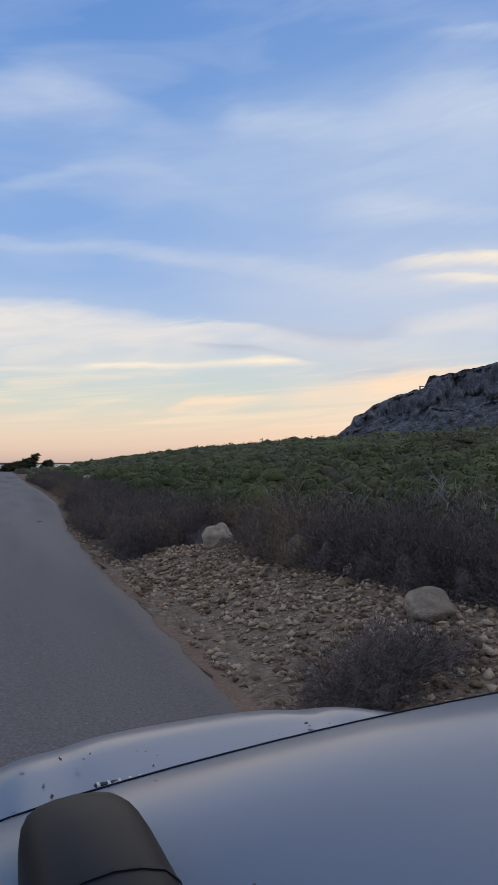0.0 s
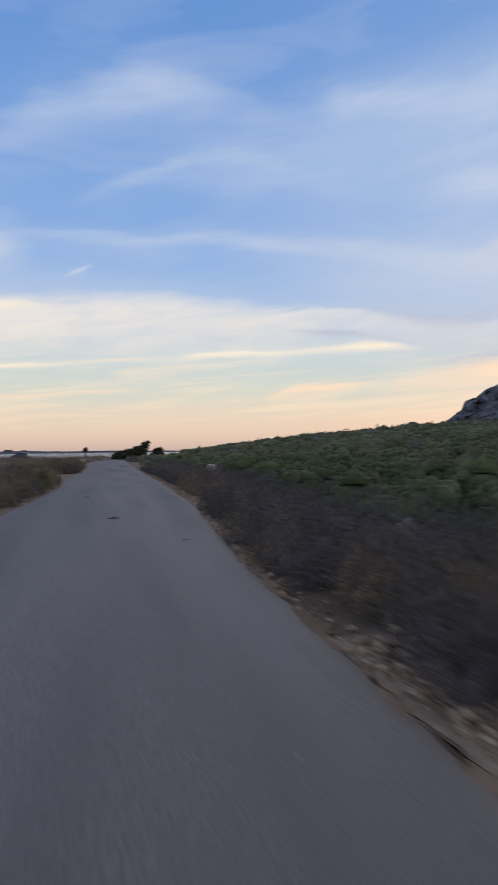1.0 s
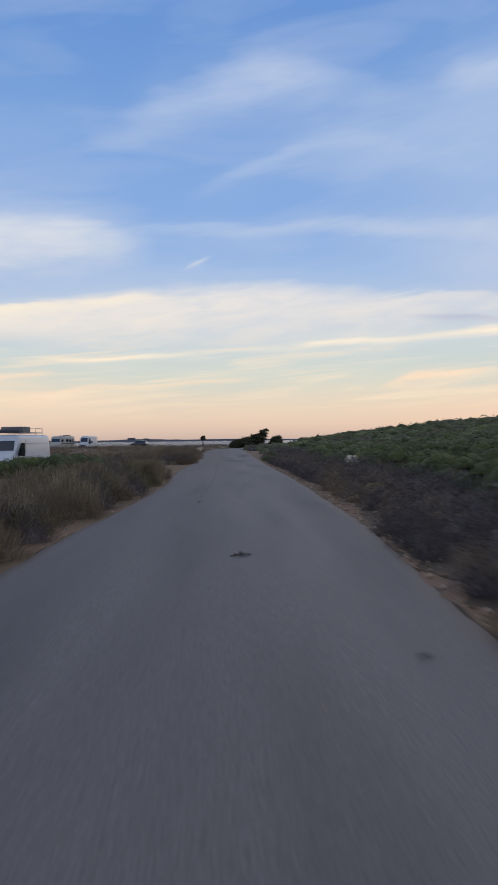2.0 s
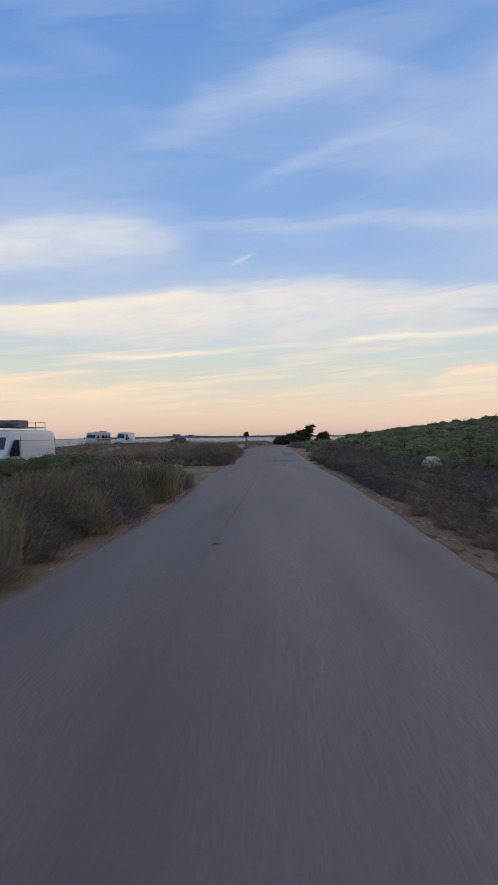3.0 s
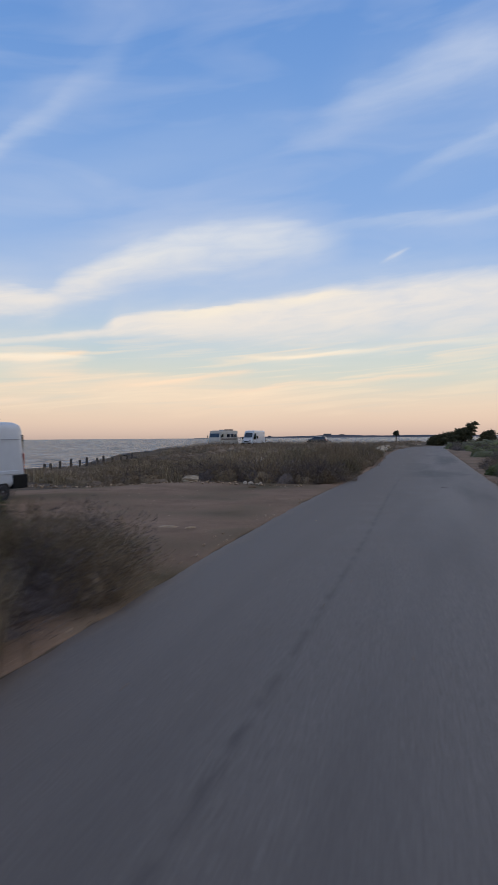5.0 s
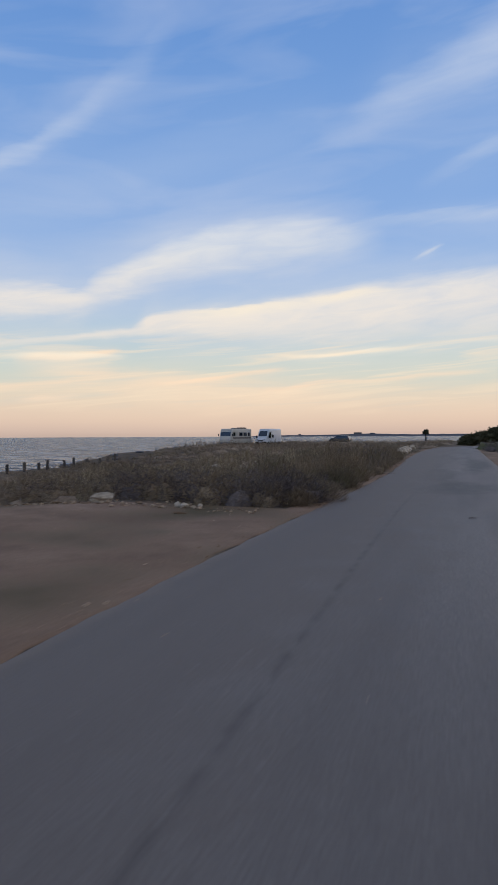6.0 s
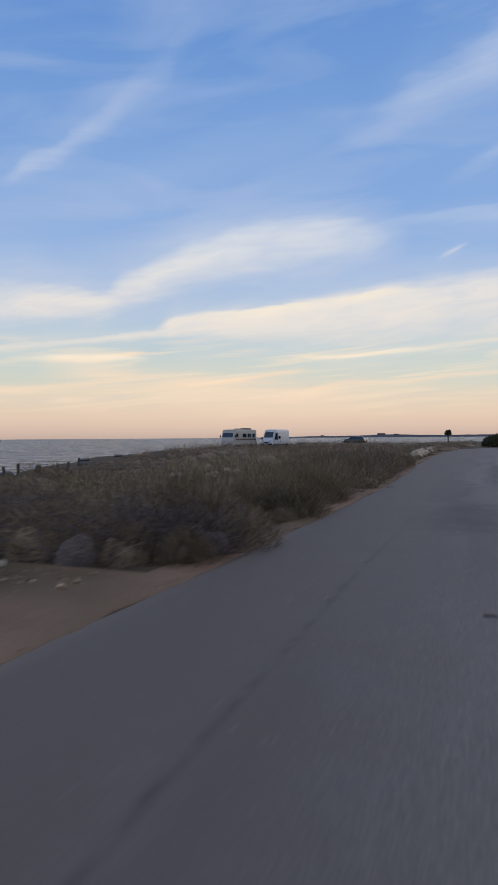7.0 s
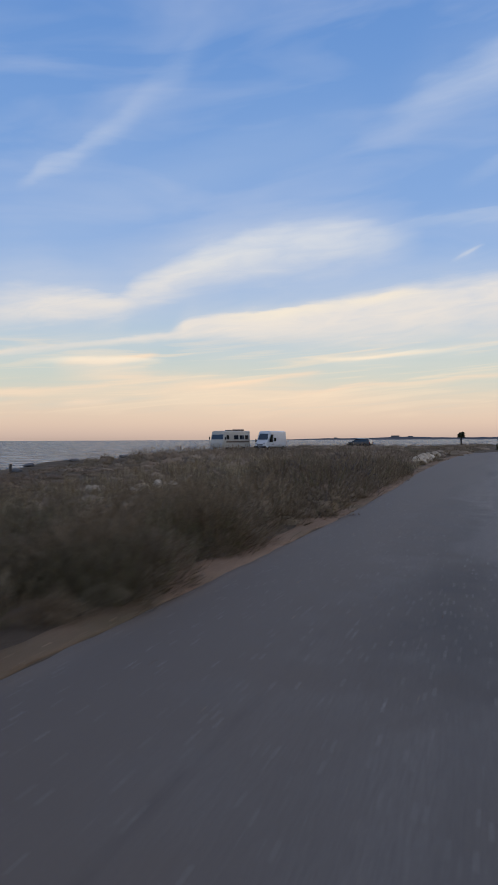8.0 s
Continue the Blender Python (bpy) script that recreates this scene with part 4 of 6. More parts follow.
def make_dry_shrub(k, fine):
    rng = np.random.default_rng(100 + k)
    ob = empty("dry_shrub", Matrix(), "dark grey-brown dry thorny shrub beside the road", "shrub", "dry roadside shrubs")
    v, f = twigs(230 if fine else 70, 0.78, 0.85, rng, k * 1.3, 0.005 if fine else 0.008)
    from_arrays("twig_growth", v, f, M_DRY, ob)
    p, d = dome_points(2400 if fine else 560, 0.8, 0.8, 0.9, rng, k * 1.3, 0.46, 0.25)
    v, f = joined(needles(p, d, 0.075, 0.005 if fine else 0.011, rng, 0.25, 0.6), dome_body(0.8, 0.9, k * 1.3, 14 if fine else 10, 6 if fine else 5, 0.25, size=0.46))
    from_arrays("foliage", v, f, M_DRYLEAF if k % 3 == 2 else M_DRY, ob, smooth=True)
    return ob


def make_green_shrub(k, fine):
    rng = np.random.default_rng(200 + k)
    ob = empty("green_shrub", Matrix(), "dense green mastic shrub on the stony slope", "shrub", "green slope shrubs")
    v, f = twigs(90 if fine else 30, 0.9, 0.85, rng, k, 0.012)
    from_arrays("twig_growth", v, f, M_DRY, ob)
    v, f = lobed(1.15, 1.05, 12 if fine else 9, 3000 if fine else 1300, 0.032 if fine else 0.045, rng)
    from_arrays("foliage", v, f, M_LEAF, ob, smooth=True)
    return ob


def make_herb(k, fine):
    rng = np.random.default_rng(300 + k)
    ob = empty("herb_clump", Matrix(), "olive-green herb clump with dry stalks on the verge", "plant", "verge herbs")
    v, f = blades(240 if fine else 70, 0.55, 0.82, rng, 0.0025 if fine else 0.004, 0.7)
    from_arrays("twig_growth", v, f, M_GREENGRASS if k % 2 else M_DRYLEAF, ob)
    p, d = dome_points(2300 if fine else 560, 0.75, 0.75, 0.74, rng, k * 1.9, 0.46, 0.25)
    v, f = joined(needles(p, d, 0.13, 0.005 if fine else 0.010, rng, 0.7, 0.45), dome_body(0.75, 0.74, k * 1.9, 14 if fine else 10, 6 if fine else 5, 0.25, size=0.48))
    from_arrays("foliage", v, f, M_COAST if k % 2 else (M_GREENGRASS if k == 2 else M_DRYLEAF), ob, smooth=True)
    return ob


def make_grass(k, fine):
    rng = np.random.default_rng(400 + k)
    ob = empty("grass_tussock", Matrix(), "tall straw-coloured dry grass tussock on the verge", "grass", "dry grass tussocks")
    v, f = blades(520, 0.32, 1.0, rng, 0.0035, 0.5)
    tagged(from_arrays("twig_growth", v, f, M_GRASS, ob), kind="stuff")
    p, d = dome_points(240, 0.3, 0.3, 0.3, rng, k, 0.3)
    p[:, 2] += 0.68
    v, f = leaves(p, d, 0.03, rng, 0.16, 0.4)
    tagged(from_arrays("seed_growth", v, f, M_GRASS, ob), kind="stuff")
    return ob


DRY = [make_dry_shrub(k, True) for k in range(5)], [make_dry_shrub(k + 5, False) for k in range(5)]
GREEN = [make_green_shrub(k, True) for k in range(3)], [make_green_shrub(k + 5, False) for k in range(4)]
HERB = [make_herb(k, True) for k in range(4)], [make_herb(k + 4, False) for k in range(4)]
TUSSOCK = [make_grass(k, True) for k in range(3)], [make_grass(k + 3, True) for k in range(1)]
USED = set()


def plant(kinds, x, y, s=1.0, tall=1.0, sink=0.03, fine=False):
    """Sets a plant on the ground: the first use moves the model itself, later ones copy it."""
    kinds = kinds[0] if fine or y < 84 and -5.7 < x < (3.5 if y > 17 else 6.0) else kinds[1]
    k = kinds[int(RNG.integers(len(kinds)))]
    m = pose(x, y, float(land(x, y)) - sink, 0, 0, float(RNG.uniform(0, 360))) @ Matrix.Diagonal((s, s, s * tall, 1))
    if k.name not in USED:
        USED.add(k.name)
        k.matrix_basis = m
        return k
    c = copy_thing(k, m)
    c.matrix_basis = m
    return c


# dry hedge along the right of the road
for y in np.arange(14.6, 90, 1.12):
    for r, off in enumerate((0.55, 1.5)):
        if y < 17 and r == 0:
            continue
        x = float(along(ROAD_R, y)) + off + 0.32 * float(smooth01(30, 38, y)) + float(RNG.normal(0, 0.16))
        yy = y + float(RNG.normal(0, 0.25))
        s = float(RNG.uniform(0.62, 0.95)) * (0.82 if r == 0 else 1.15)
        kinds = DRY if RNG.random() < (1.0 if yy < 66 else 0.85) else GREEN
        plant(kinds, x, yy, s * (0.75 if kinds is not DRY else 1.0), 1.0)
# the dark dead thicket behind the gravel
for x, y, s in [(2.66, 4.75, 0.76), (3.1, 4.95, 0.66), (2.35, 13.5, 0.72), (2.75, 13.9, 0.75), (2.5, 14.5, 0.8), (2.95, 15.9, 0.85), (3.5, 15.1, 0.9), (3.7, 16.2, 1.0), (2.7, 16.6, 0.8), (4.3, 14.9, 1.0), (3.3, 17.1, 0.9), (4.3, 16.2, 1.05)] + [(float(RNG.uniform(5.7, 9.5)), float(RNG.uniform(6.5, 17)), float(RNG.uniform(0.8, 1.35))) for _ in range(34)] + [(5.6, 7.3, 0.95), (6.2, 6.6, 1.1), (5.9, 8.3, 1.0), (6.8, 7.4, 1.15)] + \
        [(5.2 - 0.2 * k, 12.0 + 0.75 * k, 1.0) for k in range(5)] + [(6.4 - 0.45 * k, 8.6 + 1.15 * k, 1.05) for k in range(6)] + \
        [(5.35 - 0.2 * k, 5.9 + 0.8 * k, 0.85 + 0.05 * (k % 3)) for k in range(8)] + [(5.9 - 0.2 * k, 5.6 + 0.9 * k, 1.1) for k in range(8)] + [(2.3, 4.45, 0.6), (2.75, 4.6, 0.72), (3.35, 4.75, 0.6)]:
    if (x - 3.9) ** 2 + (y - 12.5) ** 2 > 1.4:
        plant(DRY, x, y, s, 0.72 if y < 6 else 1.08)
for x, y, s in [(9.4, 13.2, 1.5), (10.4, 14.0, 1.7), (11.4, 14.6, 1.6), (12.2, 15.4, 1.5), (8.6, 14.6, 1.4), (7.4, 15.2, 1.35), (6.3, 16.4, 1.3), (10.6, 12.2, 1.5)]:
    plant(DRY, x, y, s, 0.95)
# green shrubs on the near slope
for y in np.arange(3, 78, 2.15):
    for off in np.arange(7.0 if y > 17 else 9.5, 17, 2.1):
        if off > 9 + 0.55 * y:
            continue
        plant(GREEN if RNG.random() < 0.86 else DRY, off + float(RNG.normal(0, 0.5)), y + float(RNG.normal(0, 0.5)), float(RNG.uniform(0.75, 1.35)), float(RNG.uniform(0.8, 1.05)))
# herbs and grass on the left verge before the lay-by
for y in np.arange(16, 53.5, 1.15):
    for r, off in enumerate((0.72, 1.6, 2.7, 3.9)):
        x = float(along(ROAD_L, y)) - off + float(RNG.normal(0, 0.18))
        s = float(RNG.uniform(0.8, 1.15)) * (0.8 if r == 0 else 1.0) * (1.25 if y > 38 and r else 1.0)
        if r == 0 and 47.4 < y < 49.7:
            continue
        plant(HERB if RNG.random() < 0.7 else DRY, x, y + float(RNG.normal(0, 0.3)), s)
for _ in range(14):
    y = float(RNG.uniform(20, 42))
    plant(TUSSOCK, float(along(ROAD_L, y)) - float(RNG.uniform(0.75, 2.0)), y, float(RNG.uniform(0.8, 1.2)))
for k in range(15):
    plant(TUSSOCK, -4.12 - 0.75 * float(RNG.random()), 47.7 + 2.1 * float(RNG.random()), float(RNG.uniform(0.95, 1.2)))
for x, y, s in [(-4.9, 53.6, 1.05), (-5.4, 54.2, 1.1), (-4.7, 52.7, 1.0), (-4.6, 51.6, 1.0), (-5.3, 52.4, 1.1), (-6.0, 54.0, 1.0), (-6.8, 53.4, 1.05)]:
    plant(DRY, x, y, s, 0.92)
for x, y, s in [(-8.4, 54.6, 1.15), (-9.4, 55.8, 1.25), (-10.4, 56.9, 1.25), (-8.9, 53.2, 1.2), (-11.4, 57.0, 1.2), (-12.2, 55.6, 1.2), (-10.2, 54.2, 1.25), (-7.6, 52.6, 1.1), (-13.6, 55.0, 1.2)]:
    plant(GREEN, x, y, s * 0.92, 1.0, fine=True)
# brown scrub along the left beyond the lay-by
for y in np.arange(71.9, 112, 1.12):
    for r, off in enumerate((0.72, 1.6, 2.7, 3.9)):
        x = float(along(ROAD_L, y)) - off + float(RNG.normal(0, 0.2))
        s = float(RNG.uniform(0.6, 1.4)) * (0.85 if r == 0 else 1.12)
        q = float(RNG.random())
        plant(HERB if q < (0.92 if y > 75 else 0.25) else DRY, x, y + float(RNG.normal(0, 0.3)), s, float(RNG.uniform(0.75, 1.15)))
for k in range(26):
    plant(DRY, float(RNG.uniform(-15, -8)), float(RNG.uniform(71.9, 79)), float(RNG.uniform(0.8, 1.15)))

for x, y, s in [(-22.0, 94.0, 1.1), (-23.4, 94.7, 1.2), (-20.6, 95.6, 1.05), (-24.9, 95.0, 1.0)]:
    plant(DRY, x, y, s, 1.0)
for k in range(10):
    plant(DRY, -9.6 + 0.5 * k, 71.9 + float(RNG.uniform(-0.2, 0.7)), float(RNG.uniform(0.95, 1.2)), 1.0)
for kinds in (DRY, GREEN, HERB, TUSSOCK):
    for k in (*kinds[0], *kinds[1]):
        if k.name not in USED:
            for c in (*k.children, k):
                bpy.data.objects.remove(c)


def clumps(name, spots, mat, label, category, quads, leaf, rng, fuzz=0.0):
    """Far scrub: many lumpy leaf domes in one body."""
    vs, fs, n = [], [], 0
    for x, y, rad, h in spots:
        q = quads
        sd = float(rng.uniform(0, 9))
        if fuzz:
            p, d = dome_points(q, rad, rad, h, rng, sd, 0.2, 0.25)
            v, f = joined(needles(p, d, 0.1 * fuzz, 0.009 * fuzz, rng, 0.6, 0.5), dome_body(rad, h, sd, 12 if q > 60 else 9, 5, 0.25, size=0.46))
        else:
            v, f = lobed(rad, h, 6 if q > 60 else 3, q, leaf * rad, rng, 7, 4)
        v = v + np.array([x, y, float(land(x, y)) - 0.05])
        vs.append(v)
        fs.append(f + n)
        n += len(v)
    return tagged(from_arrays(name, np.concatenate(vs), np.concatenate(fs), mat, smooth=True), label, category, kind="stuff")


rng2 = np.random.default_rng(5)
spots = []
for y in np.concatenate([np.arange(14.6, 96, 1.0), np.arange(96, 165, 1.5)]):
    for off in (2.5, 3.4, 4.3) if y < 96 else ((3.6, 5.0, 6.4) if y < 138 else (1.2, 2.6, 4.0)):
        spots.append((float(along(ROAD_R, y)) + off + rng2.normal(0, 0.2), y + rng2.normal(0, 0.3), rng2.uniform(0.7, 1.1), rng2.uniform(0.75, 1.1) * (1.0 if off < 4 else 0.85)))
clumps("dry_thicket", spots, M_DRY, "dark grey-brown dry thicket behind the roadside shrubs", "shrubs", 420, 0.04, rng2, 0.9)
near, far = [], []
y = -4.0
while y < 330:
    step = 2.3 if y < 70 else (3.0 if y < 140 else 4.6)
    x = 14.5 if y < 78 else (float(along(ROAD_R, y)) + (5.0 if y < 140 else 2.5))
    while x < 130:
        st = step * (1 + max(0, x - 20) * 0.012)
        if x < 16 + 0.95 * (y + 8):
            px, py = x + rng2.normal(0, st * 0.3), y + rng2.normal(0, st * 0.3)
            if rng2.random() < 0.93 and px > float(along(ROAD_R, min(py, 234))) + 1.6:
                (near if math.hypot(px, py - 10) < 75 else far).append((px, py, st * rng2.uniform(0.5, 0.95), (0.6 + 1.1 * rng2.random() ** 2.2) * (1.0 if y < 140 else 1.25)))
        x += st
    y += step
clumps("hillside_scrub", near, M_LEAF_FAR, "dense green mastic scrub covering the slope", "scrub", 270, 0.066, rng2)
clumps("hillside_scrub", far, M_LEAF_FAR, "dense green scrub along the far ridge", "scrub", 55, 0.06, rng2)
near, far = [], []
y = 14.0
while y < 300:
    step = 1.25 if 60 < y < 100 else (1.6 if y < 150 else 3.0)
    x = float(along(ROAD_L, min(y, 165))) - (1.4 if y > 112 else 5.2)
    lim = float(along(SHORE, y)) + 5
    while x > lim:
        px, py = x + rng2.normal(0, step * 0.3), y + rng2.normal(0, step * 0.3)
        free = not (51.5 < py < 71.6 and px > -22) and math.hypot(px + 14.3, py - 93.3) > 2.6 and not (-20 < px < -12 and 50 < py < 68) and not (-42 < px < -26 and 150 < py < 170 and rng2.random() < 0.9)
        if free and rng2.random() < 0.86 and px > lim and not (y > 165 and px > float(along(ROAD_L, py)) - 1.5):
            h = rng2.uniform(0.35, 0.8) * (0.6 if px < -18 and py < 112 else 1.0) * (1.25 if py > 110 else 1.0)
            (near if abs(py - 72) < 46 else far).append((px, py, step * rng2.uniform(0.5, 0.9), h))
        x -= step * 1.05
    y += step
clumps("coastal_scrub", near, M_COAST, "low brown-green salt scrub on the shore flat", "scrub", 150, 0.045, rng2, 1.2)
clumps("coastal_scrub", far, M_COAST, "low brown-green scrub on the distant flat", "scrub", 46, 0.08, rng2, 2.2)
tuft = [(float(x), float(y)) for x, y in zip(rng2.uniform(-20, -5, 700), rng2.uniform(72, 120, 700))] + [(float(x), float(y)) for x, y in zip(rng2.uniform(-9, -4.7, 260), rng2.uniform(18, 52, 260))]
vs, fs, n = [], [], 0
for x, y in tuft:
    v, f = blades(26, 0.3, float(rng2.uniform(0.3, 0.8)), rng2, 0.006, 0.6)
    v = v + np.array([x, y, float(land(x, y))])
    vs.append(v)
    fs.append(f + n)
    n += len(v)
tagged(from_arrays("dry_grass", np.concatenate(vs), np.concatenate(fs), M_GRASS), "thin straw-coloured grass among the scrub", "grass", kind="stuff")
# dark bushes on the mountain's foot
spots = []
for _ in range(2600):
    i, j = int(rng2.integers(1, 40)), int(rng2.integers(4, MX.shape[1] - 1))
    if rng2.random() < (0.9 if MU[i, j] < 0.55 else 0.25) and MU[i, j] < 0.78:
        spots.append((MX[i, j] + rng2.normal(0, 5), MY[i, j] + rng2.normal(0, 5), MZ[i, j]))
vs, fs, n = [], [], 0
for x, y, z in spots:
    rad = float(rng2.uniform(1.0, 2.6))
    p, d = dome_points(18, rad, rad, rad * 0.8, rng2, 1.0, 0.3)
    v, f = leaves(p + np.array([x, y, z - 0.3]), d, rad * 0.25, rng2, 0.7, 0.4)
    vs.append(v)
    fs.append(f + n)
    n += len(v)
tagged(from_arrays("mountain_scrub", np.concatenate(vs), np.concatenate(fs), M_LEAF_FAR), "dark scrub dotted over the mountain slope", "scrub", kind="stuff")


def tree(m, label, height, spread, lean, trunk_h, seed, n=6400, leaf=0.11, flat=0.8, stout=1.0):
    """A trunk with limbs and a close crown of many leaf clumps."""
    rng = np.random.default_rng(seed)
    ob = empty("tree", m, label, "tree")
    bm = bmesh.new()
    top = Vector((lean * 0.35, 0, trunk_h))
    tube(bm, [(0, 0, -0.2), (lean * 0.12, 0.05, trunk_h * 0.5), top], [0.16 * stout, 0.13 * stout, 0.10 * stout], 8)
    ends = []
    for k in range(14):
        a, q = k * 2.4 + rng.uniform(0, 0.4), (k + 0.5) / 14
        rr = spread * 0.62 * math.sqrt(1 - 0.75 * q)
        e = top + Vector((lean * (0.15 + 1.0 * q) + math.cos(a) * rr, math.sin(a) * rr, (height - trunk_h) * (0.02 + 0.8 * q)))
        tube(bm, [top, (top + e) / 2 + Vector((0, 0, 0.1)), e], [0.07, 0.04, 0.015], 6)
        ends.append(e)
    part("trunk", bm, M_POST, ob)
    vs, fs, c = [], [], 0
    for k, e in enumerate(ends):
        r = spread * float(rng.uniform(0.42, 0.6))
        p, d = dome_points(n // 14, r, r, r * flat, rng, k * 1.1, 0.3)
        v, f = joined(leaves(p, d, leaf, rng, 0.5, 0.8), dome_body(r, r * flat, k * 1.1, 12, 6, size=0.74))
        v = v + np.array(e) - np.array([0, 0, r * flat * 0.45])
        vs.append(v)
        fs.append(f + c)
        c += len(v)
    from_arrays("crown", np.concatenate(vs), np.concatenate(fs), M_CROWN, ob)
    return ob


tree(pose(5.6, 187, 0.1), "wind-bent dark green tree beyond the road bend", 5.3, 1.55, 1.3, 0.6, 31)
tree(pose(3.8, 187.4, 0.0), "wind-cut dark tree beyond the road bend", 4.0, 1.7, 1.0, 0.4, 32)
tree(pose(1.8, 188, 0.0), "low wind-cut tree beyond the road bend", 3.0, 1.7, 0.8, 0.3, 33)
tree(pose(-0.3, 188, 0.0), "low wind-cut bushy tree beyond the road bend", 2.3, 1.6, 0.6, 0.2, 36)
tree(pose(10.2, 190, 0.4), "low round tree among the far scrub", 2.8, 1.7, 0.4, 0.3, 34)
tree(pose(-10.8, 256, -0.3), "small lone tree with a round crown by the shore", 4.1, 0.95, 0.0, 2.6, 35, 2400, 0.10, 0.8, 1.7)

# pale dead branches above the thicket
for x, y, h, s in [(10.0, 14.8, 1.75, 1), (11.6, 15.6, 1.9, 2), (8.2, 15.2, 1.5, 3), (6.6, 15.8, 1.45, 4), (9.2, 11.6, 1.6, 5)]:
    rng = np.random.default_rng(500 + s)
    ob = empty("dead_shrub", pose(x, y, float(land(x, y)) - 0.05), "bare pale dead branches rising above the shrubs", "dead shrub", "bare branches")
    for k in range(5):
        bm = bmesh.new()
        a = rng.uniform(0, 6.28)
        e = Vector((math.cos(a) * h * 0.45, math.sin(a) * h * 0.45, h * rng.uniform(0.7, 1.05)))
        mid = e * 0.5 + Vector((rng.normal(0, 0.1), rng.normal(0, 0.1), 0.12))
        tube(bm, [(0, 0, 0), mid, e], [0.03, 0.02, 0.006], 6)
        for q in range(4):
            b0 = mid.lerp(e, rng.uniform(0, 0.8))
            tube(bm, [b0, b0 + Vector((rng.normal(0, 0.22), rng.normal(0, 0.22), rng.uniform(0.05, 0.35)))], [0.012, 0.003], 5)
        part("branch", bm, M_BARK, ob)


# ---- stones ----
def stone_mesh(name, seed, sub=2, rough=0.35, mat=None):
    bm = bmesh.new()
    bmesh.ops.create_icosphere(bm, subdivisions=sub, radius=0.5)
    off = Vector((seed * 3.7, seed * 1.3, seed * 2.1))
    for v in bm.verts:
        k = noise.noise(v.co * 1.7 + off) * rough + noise.noise(v.co * 4.5 + off) * rough * 0.4
        v.co *= 1 + k
        v.co.z = max(v.co.z * 0.85, -0.36)
    for cut in range(3):
        nrm = noise.random_unit_vector()
        for v in bm.verts:
            dd = v.co.dot(nrm)
            if dd > 0.42:
                v.co -= nrm * (dd - 0.42) * 0.85
    me = bpy.data.meshes.new(name)
    bm.to_mesh(me)
    bm.free()
    me.materials.append(mat or M_LIME)
    return me


def boulder(x, y, sx, sy, sz, seed, label, sink=0.1, turn=0.0, category="boulder", mat=None):
    ob = new("boulder", stone_mesh("boulder", seed, 4 if sx > 0.55 else (2 if sx > 0.25 else 1), 0.42, mat))
    ob.matrix_basis = pose(x, y, float(land(x, y)) + sz * (0.36 - sink), 0, 0, turn) @ Matrix.Diagonal((sx, sy, sz, 1))
    return tagged(ob, label, category)


boulder(3.82, 12.5, 0.6, 0.56, 0.68, 1, "large pale limestone boulder on the rubble edge", 0.08, 20)
boulder(4.12, 5.98, 0.74, 0.52, 0.38, 17, "pale limestone boulder lying on the rubble bank", 0.05, 60)
boulder(4.6, 8.6, 0.2, 0.22, 0.25, 3, "small grey stone block on the rubble bank", 0.0)
boulder(6.3, 55.8, 0.9, 0.7, 0.75, 4, "pale rock among the roadside shrubs", -0.6)
boulder(7.2, 56.6, 0.6, 0.5, 0.55, 5, "pale rock among the roadside shrubs", -0.6)
boulder(-9.85, 70.75, 0.75, 0.5, 0.34, 6, "flat pale stone at the lay-by edge", 0.0, 30)
boulder(-6.9, 69.4, 0.34, 0.22, 0.1, 7, "thin flat stone lying on the sandy lay-by", 0.0, 15, "stone", M_PIECE)
boulder(-5.8, 58.25, 0.42, 0.2, 0.08, 8, "thin flat stone lying on the sandy lay-by", 0.0, 5, "stone", M_PIECE)
boulder(-5.25, 58.2, 0.3, 0.16, 0.08, 9, "thin flat stone lying on the sandy lay-by", 0.0, 70, "stone", M_PIECE)
for k, (dy, s) in enumerate([(0, 1.3), (2.6, 1.4), (5.4, 1.5), (8.5, 1.4), (12, 1.5), (15.5, 1.3), (27, 1.2)]):
    boulder(-6.1 - 0.03 * dy, 124 + dy, s * 0.8, s * 1.2, s * 0.72, 10 + k, "whitish stone block lining the road edge", 0.05, 10 * k, "stone block")
for k in range(9):
    boulder(-14.3 + float(RNG.normal(0, 1.4)), 93.9 + float(RNG.normal(0, 1.2)), float(RNG.uniform(0.3, 0.6)), float(RNG.uniform(0.3, 0.6)), float(RNG.uniform(0.3, 0.45)), 30 + k, "pale flat rock among the low scrub", -0.5, 40 * k, "rock")
for k in range(14):
    boulder(float(along(SHORE, 86 + 5 * k)) + float(RNG.uniform(0.5, 4)), 86 + 5 * k, float(RNG.uniform(0.5, 1.0)), float(RNG.uniform(0.5, 0.9)), float(RNG.uniform(0.22, 0.4)), 50 + k, "weathered grey rock on the shoreline", 0.1, 33 * k, "rock", M_ROCKFACE)


